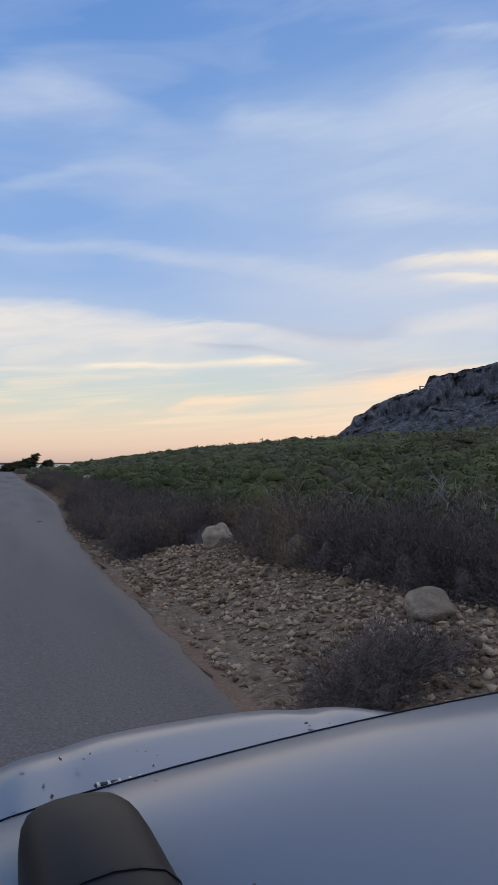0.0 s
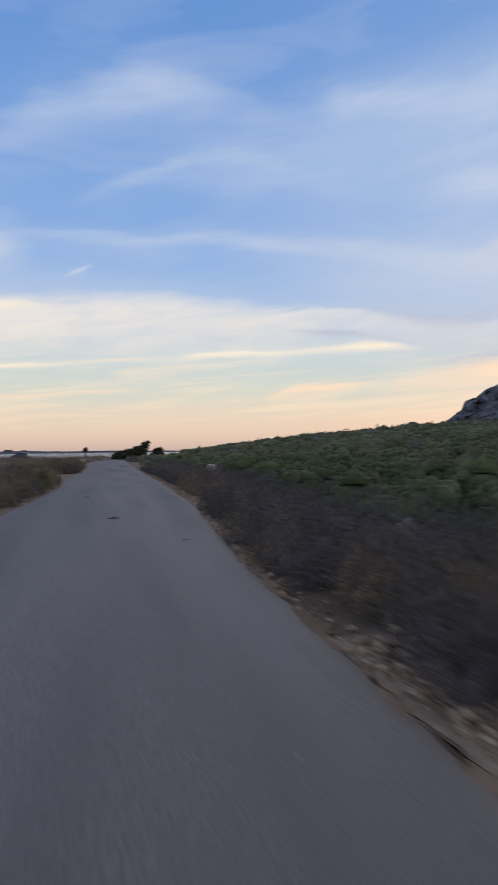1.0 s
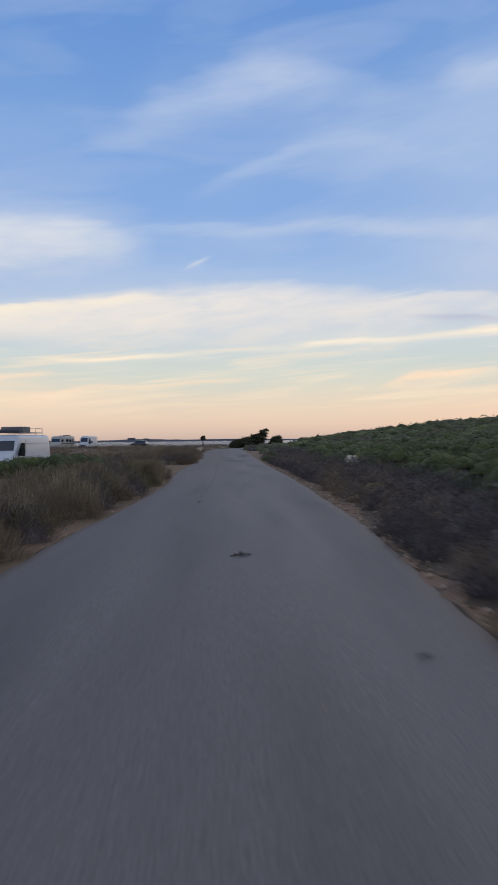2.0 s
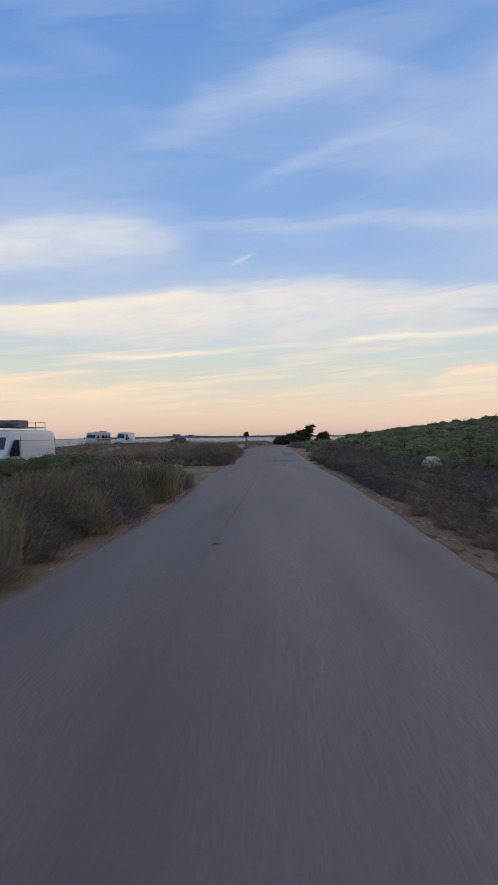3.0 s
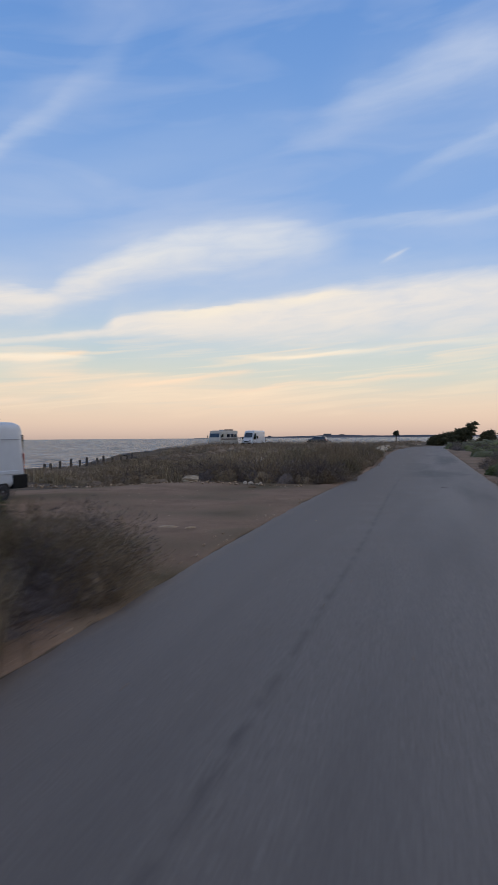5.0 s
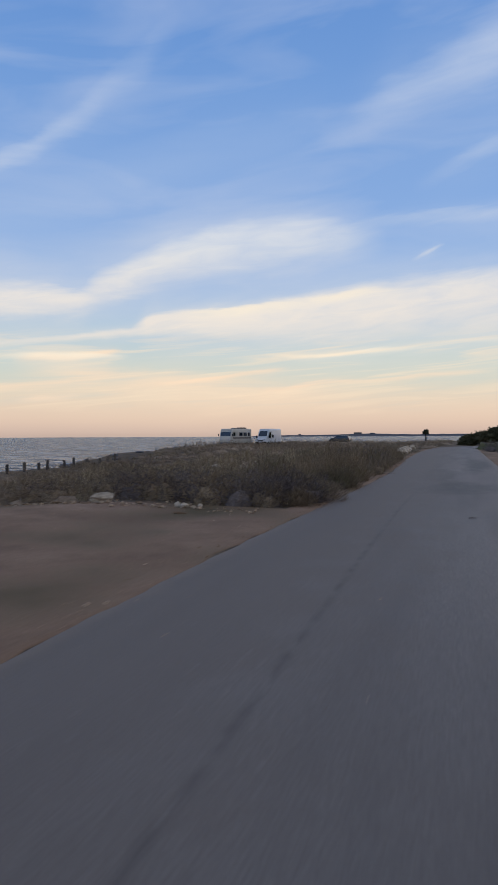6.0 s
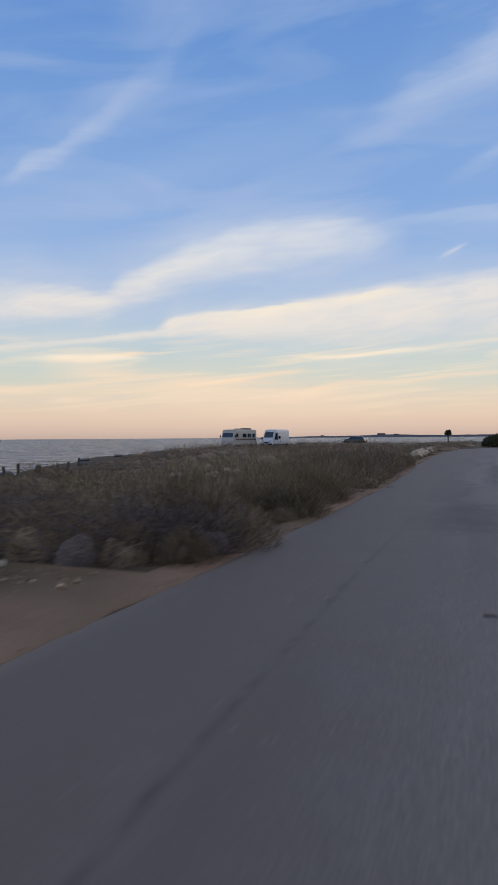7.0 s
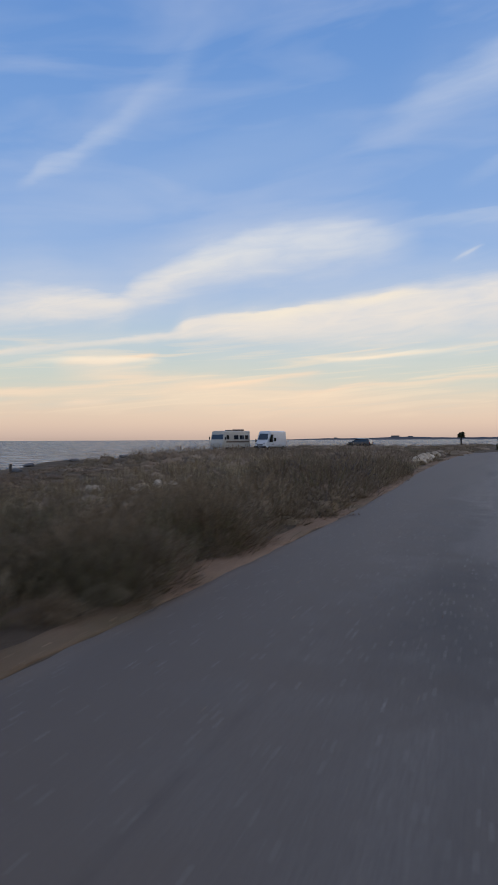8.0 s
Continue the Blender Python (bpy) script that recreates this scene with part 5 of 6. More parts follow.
def rubble(name, spots, mat, label):
    """Countless small stones as one body: squashed, jittered octahedra."""
    base = np.array([[1, 0, 0], [0, 1, 0], [-1, 0, 0], [0, -1, 0], [0, 0, 1], [0, 0, -0.7]], float)
    fc = np.array([[0, 1, 4], [1, 2, 4], [2, 3, 4], [3, 0, 4], [1, 0, 5], [2, 1, 5], [3, 2, 5], [0, 3, 5]])
    spots = np.asarray(spots)
    n = len(spots)
    v = base[None] * rng2.uniform(0.5, 1.2, (n, 6, 1)) + rng2.normal(0, 0.22, (n, 6, 3))
    v = v * (spots[:, 3] * 0.5)[:, None, None] * np.stack([rng2.uniform(0.8, 1.3, n), rng2.uniform(0.8, 1.3, n), rng2.uniform(0.5, 0.9, n)], 1)[:, None]
    a = rng2.uniform(0, 6.283, n)
    c, s = np.cos(a)[:, None], np.sin(a)[:, None]
    v = np.stack([v[..., 0] * c - v[..., 1] * s, v[..., 0] * s + v[..., 1] * c, v[..., 2]], -1) + spots[:, None, :3]
    f = fc[None] + (np.arange(n) * 6)[:, None, None]
    return tagged(from_arrays(name, v.reshape(-1, 3), f.reshape(-1, 3), mat), label, "rubble", kind="stuff")


def bank_edge(y):
    return along(ROAD_R, y) + 0.1 + 0.1 * np.sin(y * 1.7)


n = 24000
xs, ys = rng2.uniform(1.85, 6.4, n), rng2.uniform(-6, 15.2, n)
keep = (xs > bank_edge(ys)) & (xs < np.interp(ys, [-6, 4, 8, 12, 15.2], [6.4, 6.2, 5.9, 5.0, 2.6]))
xs, ys = xs[keep], ys[keep]
sz = 0.028 + 0.10 * rng2.random(len(xs)) ** 2.8
rubble("rubble_bank", np.stack([xs, ys, land(xs, ys) + 0.025 + sz * 0.12, sz], 1), M_GRAVEL, "bank of broken pale brown limestone rubble")
xs = along(ROAD_R, ys_ := rng2.uniform(13, 75, 1500)) + np.abs(rng2.normal(0.05, 0.28, 1500))
sz = 0.02 + 0.09 * rng2.random(1500) ** 3
rubble("roadside_stones", np.stack([xs, ys_, land(xs, ys_) + 0.02 + sz * 0.1, sz], 1), M_GRAVEL, "loose stones along the road edge")
ys_ = rng2.uniform(15, 130, 900)
xs = along(ROAD_L, ys_) - np.abs(rng2.normal(0.1, 0.35, 900))
sz = 0.015 + 0.06 * rng2.random(900) ** 3
rubble("roadside_stones", np.stack([xs, ys_, land(xs, ys_) + 0.02 + sz * 0.1, sz], 1), M_GRAVEL, "loose stones along the road edge")
ys_ = 70.5 + rng2.normal(0, 0.45, 700)
xs = rng2.uniform(-21, -5, 700)
sz = 0.03 + 0.16 * rng2.random(700) ** 4
rubble("lay_by_stones", np.stack([xs, ys_, land(xs, ys_) + 0.03 + sz * 0.1, sz], 1), M_GRAVEL, "pale stones strewn along the lay-by edge")
ys_ = rng2.uniform(53, 70.5, 500)
xs = rng2.uniform(-20, -4.5, 500)
sz = 0.01 + 0.05 * rng2.random(500) ** 3
rubble("lay_by_pebbles", np.stack([xs, ys_, land(xs, ys_) + 0.03, sz], 1), M_GRAVEL, "small pebbles on the sandy lay-by")
for k in range(16):
    sz = float(RNG.uniform(0.06, 0.17))
    boulder(2.25 + float(RNG.normal(0, 0.22)), 14.9 + float(RNG.normal(0, 0.45)), sz, sz * 0.8, sz * 0.8, 100 + k, "pale broken stone at the road edge", 0.0, 37 * k, "stone", M_PIECE)
for k in range(14):
    sz = float(RNG.uniform(0.07, 0.16))
    yk = float(RNG.uniform(17, 27))
    boulder(float(along(ROAD_R, yk)) + 0.16 + float(RNG.normal(0, 0.07)), yk, sz, sz * 0.8, sz * 0.75, 120 + k, "small pale stone under the roadside shrubs", 0.0, 37 * k, "stone", M_PIECE)
for k in range(9):
    boulder(-7.4 + float(RNG.normal(0, 0.22)), 70.7 + float(RNG.normal(0, 0.2)), float(RNG.uniform(0.12, 0.28)), float(RNG.uniform(0.12, 0.24)), float(RNG.uniform(0.1, 0.22)), 80 + k, "white broken stone in a small heap", 0.0, 50 * k, "stone")


# ---- details on the road ----
def litter(x, y, n, seed, label, size=1.0):
    """A bit of dead branch lying on the road."""
    rng = np.random.default_rng(seed)
    ob = empty("dead_branch", pose(x, y, 0.062) @ Matrix.Diagonal((size, size, size, 1)), label, "branch")
    bm = bmesh.new()
    tube(bm, [(-0.22, -0.06, 0.01), (0, 0, 0.03), (0.24, 0.09, 0.012)], [0.012, 0.016, 0.006], 6)
    for _ in range(n):
        a = Vector((rng.uniform(-0.2, 0.2), rng.uniform(-0.05, 0.06), 0.02))
        tube(bm, [a, a + Vector((rng.normal(0, 0.1), rng.normal(0, 0.12), rng.uniform(0, 0.06)))], [0.007, 0.002], 5)
    part("branch", bm, M_POST, ob)
    p, d = dome_points(40, 0.16, 0.1, 0.07, rng, 1.0)
    v, f = leaves(p, d, 0.03, rng, 0.4, 0.8)
    tagged(from_arrays("leaf_tuft", v, f, M_DRY, ob), kind="stuff")


litter(-0.48, 28.45, 8, 1, "dry leafy branch lying on the asphalt", 0.8)
litter(1.05, 23.2, 4, 2, "small dry twig lying on the asphalt", 0.4)
litter(-1.61, 38.1, 3, 3, "small dry twig lying on the asphalt", 0.4)
litter(0.03, 70.1, 3, 4, "small dry twig lying on the asphalt", 0.4)
n = 900
ys_ = rng2.uniform(0, 120, n)
u = rng2.beta(0.7, 0.7, n)
xs = along(ROAD_L, ys_) * (1 - u) + along(ROAD_R, ys_) * u
sz = 0.008 + 0.03 * rng2.random(n) ** 4
rubble("road_grit", np.stack([xs, ys_, 0.06 - 0.03 * (2 * u - 1) ** 2 + 0 * sz, sz], 1), M_GRAVEL, "loose grit scattered on the asphalt")

# wooden posts along the shore path
fence = empty("fence", pose(0, 0, 0), "low weathered wooden post fence along the shore", "fence")
tops = []
for k in range(13):
    y = 84 + 1.75 * k + float(RNG.normal(0, 0.45))
    x = -25.0 - 0.16 * (y - 84) + float(RNG.normal(0, 0.1))
    z, h = float(land(x, y)), float(RNG.uniform(0.42, 0.72))
    lean = float(RNG.normal(0, 0.05))
    part("post", tube(bmesh.new(), [(x, y, z - 0.2), (x + lean * 0.5, y, z + h * 0.6), (x + lean, y, z + h)], [0.10, 0.095, 0.09], 8), M_POST, fence)
    tops.append((x + lean * 0.7, y, z + h * 0.72))
for a, b in zip(tops, tops[1:]):
    if RNG.random() < 0.55:
        part("rope", tube(bmesh.new(), [a, tuple((p + q) / 2 - (0.12 if i == 2 else 0) for i, (p, q) in enumerate(zip(a, b))), b], 0.016, 5), M_BARK, fence)


# ---- vehicles ----
def ring(y, w, z0, z1, top=0.9, r=0.12, n=6):
    """A rounded upright section at y, narrower towards its top."""
    pts = []
    for cx, cz, a0 in ((w * top - r, z1 - r, 0), (-(w * top - r), z1 - r, 90), (-(w - r), z0 + r, 180), (w - r, z0 + r, 270)):
        for k in range(n):
            a = radians(a0 + 90 * k / (n - 1))
            pts.append((cx + math.cos(a) * r, y, cz + math.sin(a) * r))
    return pts


def panel(points, thick, normal):
    """A flat slab with the given outline, its face moved out along the normal."""
    bm = bmesh.new()
    nrm = Vector(normal).normalized() * thick
    lo = [bm.verts.new(Vector(p) - nrm) for p in points]
    hi = [bm.verts.new(Vector(p) + nrm) for p in points]
    k = len(points)
    bm.faces.new(hi)
    bm.faces.new(lo[::-1])
    for i in range(k):
        bm.faces.new((lo[i], lo[(i + 1) % k], hi[(i + 1) % k], hi[i]))
    return bm


def lathe_x(profile, x, y, z, sides=24):
    """A body turned about an axle along x: profile of (offset along the axle, radius)."""
    bm = bmesh.new()
    rings = [[bm.verts.new((x + o, y + math.cos(6.2832 * k / sides) * r, z + math.sin(6.2832 * k / sides) * r)) for k in range(sides)] for o, r in profile]
    for r0, r1 in zip(rings, rings[1:]):
        for k in range(sides):
            bm.faces.new((r0[k], r0[(k + 1) % sides], r1[(k + 1) % sides], r1[k]))
    bm.faces.new(rings[0])
    bm.faces.new(rings[-1])
    return bm


def wheel(parent, x, y, r, w, side):
    o = part("wheel", lathe_x([(-w / 2, r * 0.62), (-w / 2, r * 0.9), (-w * 0.38, r), (w * 0.38, r), (w / 2, r * 0.9), (w / 2, r * 0.62)], x, y, r), M_RUBBER, parent, "black rubber tyre", True)
    part("rim", lathe_x([(side * w * 0.2, r * 0.63), (side * w * 0.44, r * 0.63), (side * w * 0.51, r * 0.55), (side * w * 0.36, r * 0.45), (side * w * 0.5, r * 0.12), (side * w * 0.52, 0.02)], x, y, r), M_STEEL, o, "grey metal rim")


def side_window(parent, pts, x, mat, name="window"):
    """A pane on the side at x, with a raised dark frame; pts in (y, z)."""
    sgn = 1 if x > 0 else -1
    w = part(name, panel([(x, y, z) for y, z in pts], 0.008, (sgn, 0, 0)), mat, parent, "dark glass")
    return w


def van(m, label, H, L, rack=False, camper_windows=False):
    ob = empty("van", m, label, "van")
    w = 1.02
    f = L / 2
    secs = [ring(-f, w * 0.93, 0.5, H - 0.16, 0.9, 0.14), ring(-f + 0.06, w * 0.985, 0.46, H - 0.06, 0.88, 0.2), ring(-f + 0.25, w, 0.42, H, 0.87, 0.24), ring(f - 1.75, w, 0.42, H, 0.87, 0.24),
            ring(f - 1.42, w, 0.42, H - 0.06, 0.86, 0.22), ring(f - 0.78, w * 0.99, 0.40, 1.42, 0.86, 0.14), ring(f - 0.28, w * 0.96, 0.38, 1.18, 0.86, 0.14), ring(f - 0.06, w * 0.9, 0.36, 0.92, 0.9, 0.14), ring(f, w * 0.8, 0.4, 0.78, 0.92, 0.12)]
    part("body", loft(secs), M_VANWHITE, ob, smooth=True)
    zt, zb = H - 0.40, 1.52
    yt, yb = (f - 0.78 - 0.64 * (z - 1.42) / (H - 1.48) for z in (zt, zb))
    part("windscreen", panel([(-0.76, yb, zb), (0.76, yb, zb), (0.68, yt, zt), (-0.68, yt, zt)], 0.03, (0, H - 1.48, 0.64)), M_TINT, ob, "dark glass windscreen")
    for s in (1, -1):
        x = s * (w + 0.004) * 0.985
        win = side_window(ob, [(f - 0.95, 1.18), (f - 1.0, 1.36), (f - 1.45, H - 0.52), (f - 1.95, H - 0.52), (f - 1.95, 1.16)], s * w * 0.975, M_TINT)
        part("door_line", cube(x - 0.006, x + 0.006, f - 2.06, f - 2.04, 0.55, H - 0.35), M_BLACK, ob)
        part("side_strip", cube(x - 0.02, x + 0.02, -f + 0.3, f - 0.9, 0.86, 0.98, 0.012, 1), M_VANWHITE, ob)
        part("swage_line", cube(x - 0.008 - s * 0.02, x + 0.008 - s * 0.02, -f + 0.25, f - 1.9, H - 0.56, H - 0.545), M_STEEL, ob)
        part("sill", cube(s * w - 0.05, s * w + 0.012, -f + 1.2, f - 1.5, 0.36, 0.46, 0.01, 1), M_BLACK, ob, "black plastic sill")
        part("mirror", cube(s * w + s * 0.16 - 0.09, s * w + s * 0.16 + 0.09, f - 1.02, f - 0.92, 1.2, 1.62, 0.03), M_BLACK, ob, "black door mirror")
        wheel(ob, s * (w - 0.12), f - 0.9, 0.34, 0.22, s)
        wheel(ob, s * (w - 0.12), -f + 1.05, 0.34, 0.22, s)
        part("headlight", cube(s * 0.62 - 0.15, s * 0.62 + 0.15, f - 0.24, f - 0.06, 0.86, 1.10, 0.04), M_LAMP, ob, "clear headlight")
        part("tail_light", cube(s * 0.90 - 0.06, s * 0.90 + 0.06, -f - 0.012, -f + 0.08, 0.9, 1.5, 0.015, 1), M_RED, ob, "red tail light")
        if camper_windows:
            side_window(ob, [(f - 2.35, 1.3), (f - 2.35, 1.75), (f - 2.95, 1.75), (f - 2.95, 1.3)], s * w * 0.985, M_TINT)
    part("bumper", cube(-w * 0.94, w * 0.94, f - 0.12, f + 0.06, 0.34, 0.62, 0.05), M_BLACK, ob, "black front bumper")
    part("rear_bumper", cube(-w * 0.94, w * 0.94, -f - 0.08, -f + 0.06, 0.40, 0.60, 0.03), M_STEEL, ob)
    part("grille", cube(-0.45, 0.45, f - 0.06, f + 0.02, 0.70, 0.86, 0.02), M_BLACK, ob)
    part("number_plate", cube(-0.26, 0.26, f + 0.056, f + 0.068, 0.44, 0.55), M_LAMP, ob, "plain number plate")
    if rack:
        r = part("roof_rack", tube(bmesh.new(), [(-0.78, -f + 0.95, H + 0.14), (0.78, -f + 0.95, H + 0.14), (0.78, f - 1.9, H + 0.14), (-0.78, f - 1.9, H + 0.14), (-0.78, -f + 0.95, H + 0.14)], 0.022, 6), M_STEEL, ob, "grey tubular roof rack")
        part("rack_rail", tube(bmesh.new(), [(-0.78, -f + 0.95, H + 0.42), (0.78, -f + 0.95, H + 0.42), (0.78, -f + 2.5, H + 0.42)], 0.018, 6), M_STEEL, r)
        for x, y in [(-0.78, -f + 0.95), (0.78, -f + 0.95), (0.78, -f + 1.7), (0.78, -f + 2.5), (-0.78, -f + 2.1)]:
            part("rack_post", tube(bmesh.new(), [(x, y, H - 0.04), (x, y, H + 0.42)], 0.016, 6), M_STEEL, r)
        for y in np.arange(-f + 1.1, f - 1.9, 0.55):
            part("rack_bar", cube(-0.8, 0.8, y - 0.02, y + 0.02, H + 0.10, H + 0.14), M_STEEL, r)
        part("cargo_box", cube(-0.7, 0.72, -0.4, 0.75, H + 0.15, H + 0.50, 0.03), M_CARGO, ob, "weathered storage crate")
        part("cargo_box", cube(-0.72, 0.7, 0.8, 1.5, H + 0.15, H + 0.32, 0.04), M_TARP, ob, "grey tarpaulin bundle")
        for k in range(6):
            part("crate_slat", cube(0.718, 0.73, -0.36 + 0.19 * k, -0.27 + 0.19 * k, H + 0.17, H + 0.48), M_POST, ob, "dark wooden slat")
        for sx in (1, -1):
            part("bumper_corner", cube(sx * 0.9 - 0.14, sx * 0.9 + 0.14, -f - 0.07, -f + 0.62, 0.40, 0.84, 0.04), M_BLACK, ob, "black plastic bumper corner")
            part("high_light", cube(sx * 0.86 - 0.05, sx * 0.86 + 0.05, -f - 0.03, -f + 0.05, 1.62, 2.1, 0.02), M_TINT, ob, "dark lamp cluster")
        part("fuel_flap", cube(w * 0.985, w * 0.985 + 0.02, -f + 1.02, -f + 1.14, 1.06, 1.2, 0.01, 1), M_STEEL, ob, "dark filler flap")
        part("decal", cube(w * 0.985, w * 0.985 + 0.016, -f + 0.62, -f + 0.86, 1.1, 1.17), M_STEEL, ob, "small grey mark")
        # dark paw-like marks along the upper side, drawn as plain shapes
        for k in range(7):
            part("decal", cube(w * 0.96 - 0.004, w * 0.96 + 0.008, -0.9 + 0.2 * k, -0.9 + 0.2 * k + 0.07, H - 0.36 + 0.05 * (k % 3), H - 0.30 + 0.05 * (k % 3)), M_STEEL, ob, "small grey mark")
    return ob


van(pose(-14.33, 61.0, float(land(-14.33, 61.0)) + 0.06, 0, 0, 180 - 6), "white panel van with a loaded roof rack on the lay-by", 2.5, 6.3, rack=True)
van(pose(-31.4, 162.9, 0.42, 0, 0, 180 - 9), "white high-roof camper van parked by the shore", 2.75, 6.3, camper_windows=True)


def motorhome(m):
    ob = empty("motorhome", m, "cream motorhome with a brown stripe parked by the shore", "motorhome")
    f, w, H = 3.4, 1.14, 2.75
    secs = [ring(-f, w * 0.96, 0.45, H - 0.1, 0.97, 0.1), ring(-f + 0.08, w, 0.42, H - 0.02, 0.97, 0.14), ring(-f + 0.3, w, 0.42, H, 0.96, 0.16), ring(f - 1.2, w, 0.42, H, 0.96, 0.18),
            ring(f - 0.55, w, 0.42, H - 0.08, 0.94, 0.2), ring(f - 0.15, w * 0.99, 0.42, 1.5, 0.94, 0.2), ring(f, w * 0.95, 0.45, 1.25, 0.94, 0.16), ring(f + 0.05, w * 0.9, 0.5, 1.05, 0.95, 0.12)]
    part("body", loft(secs), M_CREAM, ob, smooth=True)
    part("windscreen", panel([(-0.92, f - 0.20, 1.58), (0.92, f - 0.20, 1.58), (0.86, f - 0.40, 2.22), (-0.86, f - 0.40, 2.22)], 0.04, (0, 0.9, 0.3)), M_TINT, ob, "dark glass windscreen")
    for s in (1, -1):
        x = s * w
        part("stripe", cube(x - 0.012, x + 0.012, -f + 0.3, f - 0.7, 1.15, 1.36), M_BROWN, ob, "brown painted stripe")
        part("window_band", cube(x * 0.975 - 0.012, x * 0.975 + 0.012, -f + 0.35, f - 1.5, 1.52, 2.22), M_CREAM, ob, "cream window band")
        for y0, y1 in ((-2.9, -2.1), (-1.75, -0.65), (-0.35, 0.75), (2.0, 2.6)):
            o = part("window", cube(x * 0.985 - 0.014, x * 0.985 + 0.014, y0, y1, 1.6, 2.14, 0.01, 1), M_TINT, ob, "dark glass pane")
            part("window_frame", cube(x * 0.99 - 0.016, x * 0.99 + 0.016, y0 - 0.03, y1 + 0.03, 1.57, 1.6), M_STEEL, o)
        part("door", cube(x * 0.99 - 0.02, x * 0.99 + 0.02, 1.15, 1.75, 0.62, 2.25, 0.01, 1), M_CREAM, ob, "cream entrance door")
        wheel(ob, s * (w - 0.13), f - 1.15, 0.33, 0.22, s)
        wheel(ob, s * (w - 0.13), -f + 1.6, 0.33, 0.22, s)
        part("headlight", cube(s * 0.75 - 0.14, s * 0.75 + 0.14, f - 0.02, f + 0.07, 0.85, 1.05, 0.02), M_LAMP, ob, "clear headlight")
        part("mirror", cube(s * (w + 0.16) - 0.08, s * (w + 0.16) + 0.08, f - 0.3, f - 0.2, 1.55, 1.9, 0.03), M_BLACK, ob, "black mirror")
    part("bumper", cube(-1.05, 1.05, f, f + 0.14, 0.4, 0.62, 0.04), M_STEEL, ob)
    part("roof_vent", cube(-0.35, 0.35, 0.1, 0.8, H - 0.01, H + 0.14, 0.03), M_BROWN, ob, "brown roof vent")
    part("roof_box", cube(-0.6, 0.6, -2.6, -1.4, H - 0.01, H + 0.22, 0.05), M_BROWN, ob, "dark roof box")
    return ob


motorhome(pose(-35.6, 158.0, 0.42, 0, 0, 180 - 11))


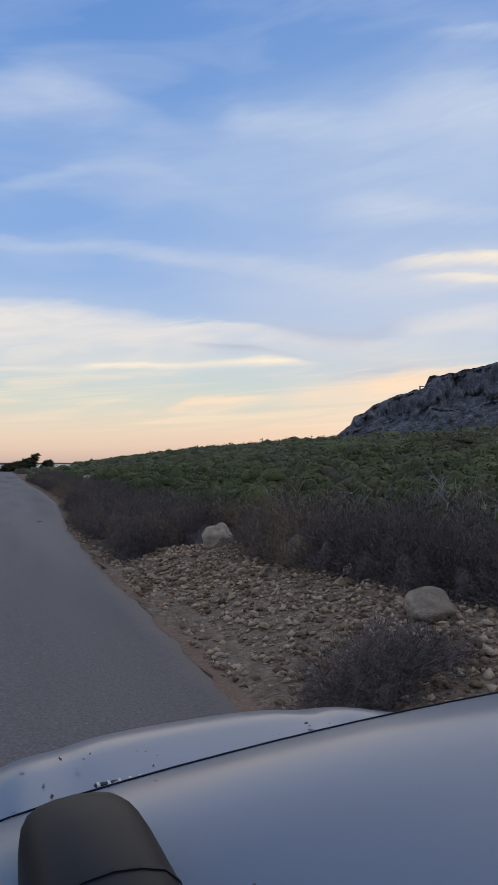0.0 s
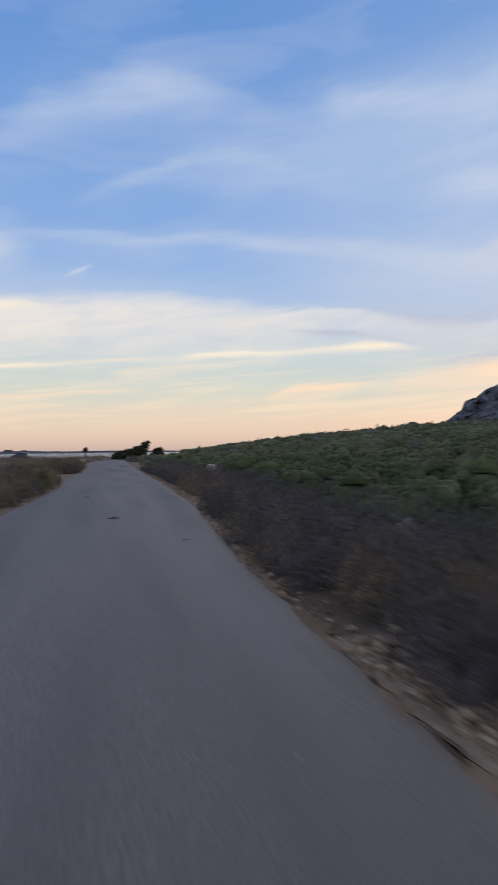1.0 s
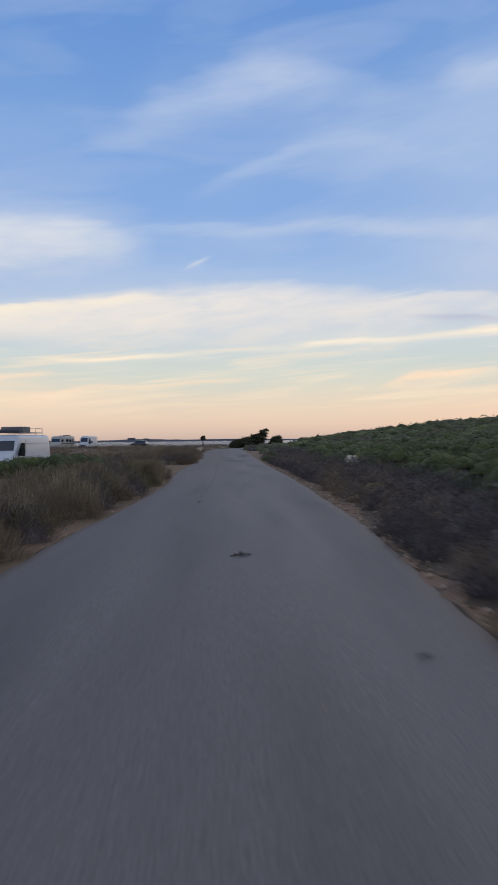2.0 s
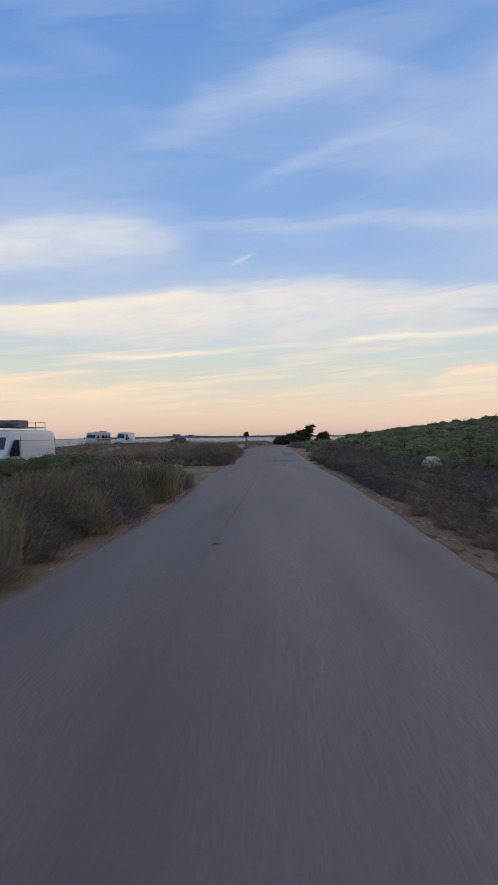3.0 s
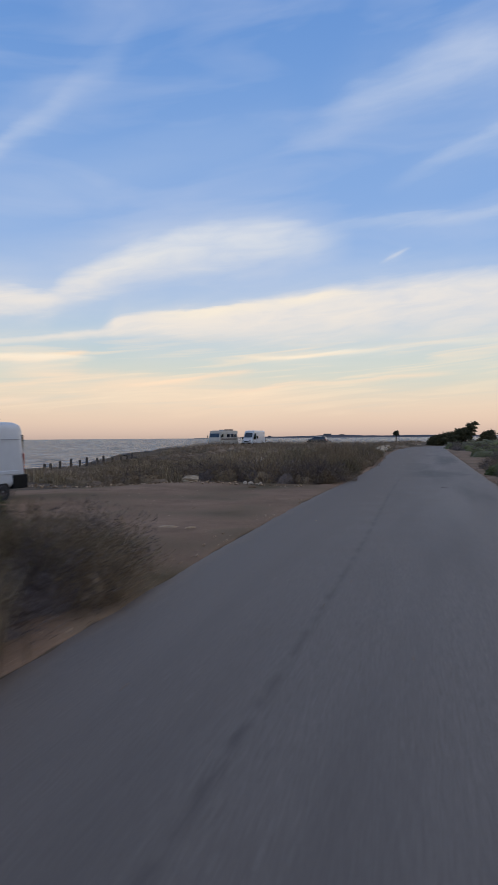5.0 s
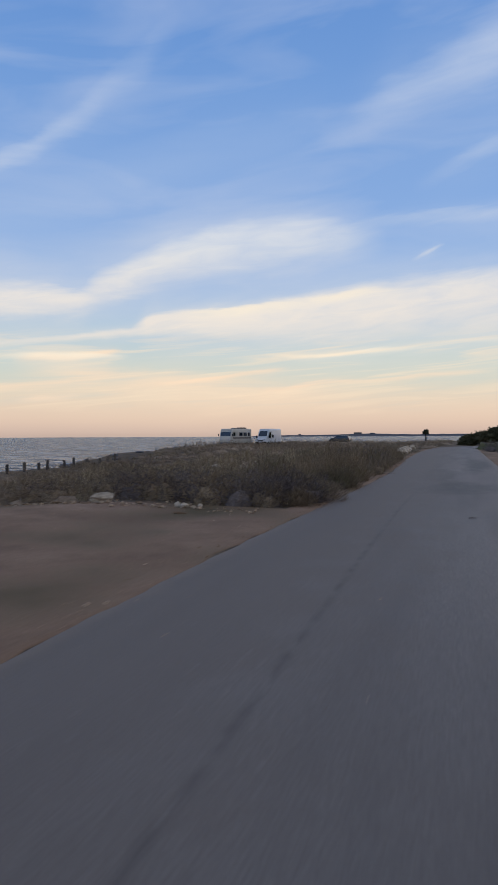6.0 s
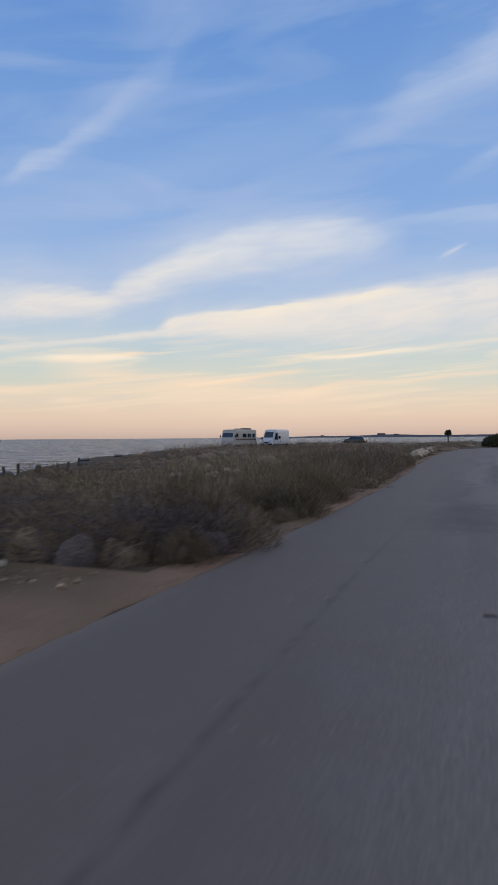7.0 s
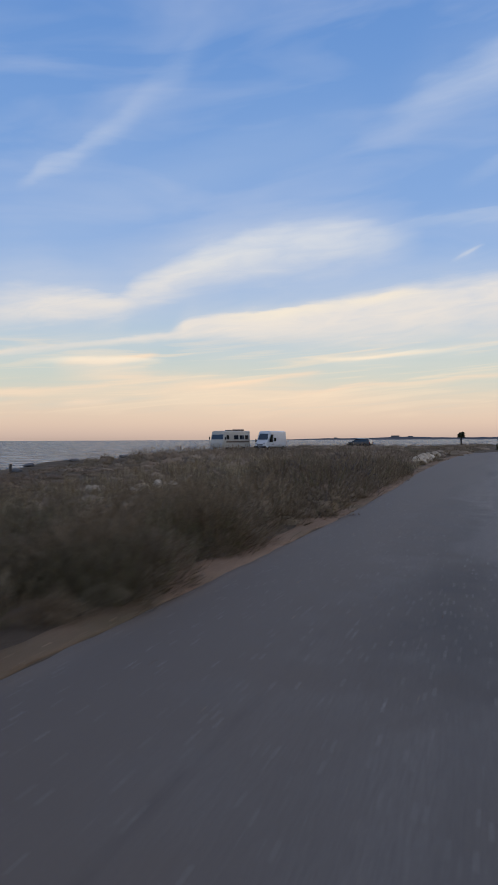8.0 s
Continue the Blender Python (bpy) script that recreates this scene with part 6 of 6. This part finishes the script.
def suv(m, label, paint, rails=True, vent=True):
    """A compact off-road estate; its own y = 0 lies over the front seats."""
    ob = empty("car", m, label, "car")
    S = [(-1.78, .70, .42, .92), (-1.70, .82, .34, 1.0), (-1.45, .88, .28, 1.03), (-0.6, .90, .26, 1.03), (0.6, .90, .26, 1.02), (1.35, .90, .26, 1.01), (1.9, .895, .26, .985), (2.15, .87, .28, .965), (2.36, .80, .32, .90), (2.52, .68, .38, .80), (2.58, .56, .44, .70)]
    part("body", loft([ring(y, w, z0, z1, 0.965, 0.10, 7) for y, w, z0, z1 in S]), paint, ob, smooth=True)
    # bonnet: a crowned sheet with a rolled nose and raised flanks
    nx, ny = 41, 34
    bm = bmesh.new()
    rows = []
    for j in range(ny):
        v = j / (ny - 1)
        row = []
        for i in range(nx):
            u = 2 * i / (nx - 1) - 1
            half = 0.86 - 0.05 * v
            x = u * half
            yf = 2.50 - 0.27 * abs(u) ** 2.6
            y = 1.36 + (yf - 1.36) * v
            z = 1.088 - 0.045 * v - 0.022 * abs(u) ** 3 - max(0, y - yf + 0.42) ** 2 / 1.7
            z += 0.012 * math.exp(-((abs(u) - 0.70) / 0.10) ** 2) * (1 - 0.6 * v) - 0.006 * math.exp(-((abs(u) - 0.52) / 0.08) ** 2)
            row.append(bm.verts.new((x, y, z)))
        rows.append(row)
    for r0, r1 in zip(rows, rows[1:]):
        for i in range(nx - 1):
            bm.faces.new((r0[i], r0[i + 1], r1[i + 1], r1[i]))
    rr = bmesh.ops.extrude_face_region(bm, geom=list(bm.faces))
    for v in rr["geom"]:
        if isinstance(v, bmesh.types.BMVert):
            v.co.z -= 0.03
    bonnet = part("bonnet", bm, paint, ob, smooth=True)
    for s in (1, -1):
        part("panel_gap", tube(bmesh.new(), [(s * 0.868, 1.36, 1.015), (s * 0.852, 1.75, 1.004), (s * 0.825, 2.08, 0.980), (s * 0.80, 2.16, 0.955)], 0.006, 5), M_BLACK, bonnet, "dark shut line")
    if vent:
        for sx in (-0.30, 0.30):
            o = part("bonnet_vent", cube(sx - 0.09, sx + 0.09, 1.845, 1.872, 1.048, 1.066, 0.006, 1), M_BLACK, bonnet, "slotted black vent")
            for k in range(6):
                part("slat", cube(sx - 0.082 + 0.029 * k, sx - 0.072 + 0.029 * k, 1.846, 1.871, 1.060, 1.0672, 0.002, 1), M_LAMP, o)
    # cabin: glass house below, painted roof above
    def lvl(z, hx, y0, y1, r=0.14, n=7):
        pts = []
        for cx, cy, a0 in ((hx - r, y1 - r, 0), (-(hx - r), y1 - r, 90), (-(hx - r), y0 + r, 180), (hx - r, y0 + r, 270)):
            for k in range(n):
                a = radians(a0 + 90 * k / (n - 1))
                pts.append((cx + math.cos(a) * r, cy + math.sin(a) * r, z))
        return pts
    part("cabin_glass", loft([lvl(1.0, 0.855, -1.66, 1.42), lvl(1.12, 0.845, -1.64, 1.30), lvl(1.32, 0.79, -1.58, 1.05), lvl(1.50, 0.735, -1.48, 0.83), lvl(1.57, 0.70, -1.44, 0.74)]), M_TINT, ob, "dark tinted glass", True)
    bm = bmesh.new()
    rows = []
    for j in range(40):
        v = j / 39
        row = []
        for i in range(31):
            u = 2 * i / 30 - 1
            x = u * 0.78
            y = -1.55 + (0.75 + 1.55) * v
            z = 1.6345 - 0.048 * u * u - 0.02 * abs(u) ** 10 - 0.05 * (1 - v) ** 2 - max(0, y - 0.54) ** 2 / 1.3
            row.append(bm.verts.new((x, y, z)))
        rows.append(row)
    for r0, r1 in zip(rows, rows[1:]):
        for i in range(30):
            bm.faces.new((r0[i], r0[i + 1], r1[i + 1], r1[i]))
    rr = bmesh.ops.extrude_face_region(bm, geom=list(bm.faces))
    for v in rr["geom"]:
        if isinstance(v, bmesh.types.BMVert):
            v.co.z -= 0.045
    roof = part("roof", bm, paint, ob, smooth=True)
    part("windscreen_seal", tube(bmesh.new(), [(x, 0.752, 1.6010 - 0.048 * (x / 0.78) ** 2 - 0.02 * abs(x / 0.78) ** 10) for x in np.linspace(-0.72, 0.72, 25)], 0.0011, 6), M_BLACK, roof, "black rubber seal")
    for s in (1, -1):
        part("a_pillar", tube(bmesh.new(), [(s * 0.875, 1.36, 1.02), (s * 0.845, 1.04, 1.29), (s * 0.80, 0.80, 1.49), (s * 0.77, 0.68, 1.54)], [0.045, 0.042, 0.04, 0.035], 8), paint, ob)
        part("b_pillar", tube(bmesh.new(), [(s * 0.86, -0.12, 1.02), (s * 0.79, -0.12, 1.32), (s * 0.715, -0.12, 1.55)], 0.035, 8), M_BLACK, ob)
        part("c_pillar", tube(bmesh.new(), [(s * 0.86, -1.25, 1.02), (s * 0.79, -1.22, 1.32), (s * 0.71, -1.18, 1.56)], [0.12, 0.10, 0.08], 8), paint, ob)
        part("roof_moulding", tube(bmesh.new(), [(s * 0.782, 0.72, 1.542), (s * 0.79, 0.3, 1.562), (s * 0.79, -0.6, 1.555), (s * 0.78, -1.35, 1.52)], 0.008, 6), M_CHROME, ob, "bright roof moulding")
        part("wind_deflector", tube(bmesh.new(), [(s * 0.83, 1.0, 1.34), (s * 0.815, 0.74, 1.48), (s * 0.81, 0.4, 1.525), (s * 0.81, -0.1, 1.53)], [0.012, 0.03, 0.034, 0.03], 8), M_BLACK, ob, "smoked window deflector")
        mir = part("door_mirror", cube(s * 1.03 - 0.11, s * 1.03 + 0.11, 1.20, 1.36, 1.0, 1.16, 0.045, 3), paint, ob, "white door mirror", True)
        part("mirror_glass", cube(s * 1.03 - 0.095, s * 1.03 + 0.095, 1.194, 1.204, 1.015, 1.145), M_TINT, mir)
        part("mirror_foot", cube(s * 0.89 - 0.06, s * 0.89 + 0.06, 1.24, 1.31, 1.02, 1.07, 0.015), M_BLACK, mir)
        for y in (0.45, -0.6):
            part("door_handle", cube(s * 0.905 - 0.014, s * 0.905 + 0.014, y - 0.1, y + 0.1, 0.86, 0.89, 0.008), M_BLACK, ob, "black door handle")
        part("wheel_arch", tube(bmesh.new(), [(s * 0.895, 1.78 + 0.41 * math.cos(a), 0.34 + 0.41 * math.sin(a)) for a in np.linspace(0, math.pi, 12)], 0.035, 6), M_BLACK, ob, "black plastic arch")
        part("wheel_arch", tube(bmesh.new(), [(s * 0.895, -0.89 + 0.41 * math.cos(a), 0.34 + 0.41 * math.sin(a)) for a in np.linspace(0, math.pi, 12)], 0.035, 6), M_BLACK, ob, "black plastic arch")
        wheel(ob, s * 0.80, 1.78, 0.345, 0.22, s)
        wheel(ob, s * 0.80, -0.89, 0.345, 0.22, s)
        part("headlight", cube(s * 0.64 - 0.15, s * 0.64 + 0.15, 2.26, 2.47, 0.72, 0.88, 0.05), M_LAMP, ob, "clear headlight")
        part("tail_light", cube(s * 0.72 - 0.08, s * 0.72 + 0.08, -1.80, -1.66, 0.72, 0.98, 0.02), M_RED, ob, "red tail light")
        if rails:
            xs0 = s * 0.612
            secs = []
            for y, h, wd in ((0.655, 0.006, 0.066), (0.652, 0.018, 0.076), (0.642, 0.031, 0.087), (0.625, 0.044, 0.095), (0.60, 0.053, 0.100), (0.57, 0.060, 0.103), (0.53, 0.066, 0.104), (0.45, 0.072, 0.104), (0.1, 0.078, 0.088), (-0.7, 0.078, 0.085), (-1.15, 0.085, 0.085), (-1.3, 0.05, 0.08), (-1.36, 0.012, 0.06)):
                zr = 1.632 - 0.042 * (0.598 / 0.715) ** 2 - 0.05 * ((0.765 - y) / 2.315) ** 2 - 0.014
                secs.append([(xs0 + wd / 2 * c, y, zr + h * q) for c, q in ((-1, 0), (-1.0, 0.3), (-0.97, 0.55), (-0.86, 0.78), (-0.66, 0.92), (-0.36, 0.99), (0, 1.02), (0.36, 0.99), (0.66, 0.92), (0.86, 0.78), (0.97, 0.55), (1.0, 0.3), (1, 0))])
            rail = part("roof_rail", loft(secs), M_BLACK, ob, "thick black plastic roof rail", True)
            part("rail_joint", loft([[(xs0 + (x - xs0) * 1.012, yy, 1.587 + (z - 1.587) * 1.012) for x, _, z in secs[7]] for yy in (0.452, 0.449)]), M_BLACK, rail)
    part("grille", cube(-0.45, 0.45, 2.47, 2.56, 0.66, 0.80, 0.02), M_BLACK, ob, "black front grille")
    part("bumper", cube(-0.80, 0.80, 2.38, 2.60, 0.34, 0.56, 0.06), M_BLACK, ob, "black front bumper")
    part("rear_bumper", cube(-0.80, 0.80, -1.86, -1.70, 0.36, 0.60, 0.05), M_BLACK, ob, "black rear bumper")
    part("number_plate", cube(-0.26, 0.26, 2.598, 2.608, 0.44, 0.55), M_LAMP, ob, "plain number plate")
    part("wiper", tube(bmesh.new(), [(-0.5, 1.36, 1.10), (0.1, 1.30, 1.14)], 0.01, 6), M_BLACK, ob)
    part("wiper", tube(bmesh.new(), [(0.1, 1.36, 1.10), (0.65, 1.28, 1.13)], 0.01, 6), M_BLACK, ob)
    return ob


h = radians(2.7)
CAR = suv(pose(0.70 * math.cos(h), 0.70 * math.sin(h), 0.035, 0, 0, 2.7), "dusty white compact car with black roof rails on the road", M_SKYWHITE)
suv(pose(-24.3, 193.0, float(land(-24.3, 193.0)), 0, 0, 80), "dark blue car parked far off by the shore", M_DARKCAR, rails=False, vent=False)
# flecks of dried leaf on the bonnet and roof
rng = np.random.default_rng(77)
n = 56
fx, fy = rng.uniform(-0.60, 0.55, n), np.where(np.arange(n) < 38, rng.uniform(1.5, 2.12, n), rng.uniform(-0.3, 0.72, n))
fz = np.where(fy > 1, 1.091 - 0.045 * (fy - 1.36) / 1.1 - np.maximum(0, fy - 2.05) ** 2 / 1.7, 1.639 - 0.048 * (fx / 0.78) ** 2 - np.maximum(0, fy - 0.54) ** 2 / 1.3 - 0.05 * ((0.765 - fy) / 2.3) ** 2)
v, f = leaves(np.stack([fx, fy, fz - 0.003], 1), np.tile([0, 0, 1.0], (n, 1)), np.where(fy > 1, 0.009, 0.0035), rng, 0.5, 0.25)
flecks = from_arrays("leaf_flecks", v, f, M_POST)
flecks.matrix_basis = CAR.matrix_basis
tagged(flecks, "small dark flecks of leaf on the car", "leaf litter", kind="stuff")


# single stones of the rubble bank that lie nearest the road
bed = bpy.data.objects["rubble_bed"]
forms = [stone_mesh("stone", 200 + k, 1, 0.5, M_PIECE) for k in range(8)]
rng = np.random.default_rng(91)
for k in range(300):
    y = float(rng.uniform(2.5, 15.0))
    x = float(along(ROAD_R, y)) + 0.22 + 2.6 * float(rng.random() ** 1.2)
    if x > float(np.interp(y, [2.5, 12, 15], [5.0, 4.6, 2.6])):
        x = float(along(ROAD_R, y)) + 0.3 + 0.4 * float(rng.random())
    sz = 0.06 + 0.10 * float(rng.random() ** 2)
    o = new("stone", forms[k % 8])
    o.parent = bed
    o.matrix_basis = pose(x, y, float(land(x, y)) + 0.03 + sz * 0.22, float(rng.uniform(-25, 25)), float(rng.uniform(-25, 25)), float(rng.uniform(0, 360))) @ Matrix.Diagonal((sz * 1.1, sz * 0.9, sz * 0.7, 1))
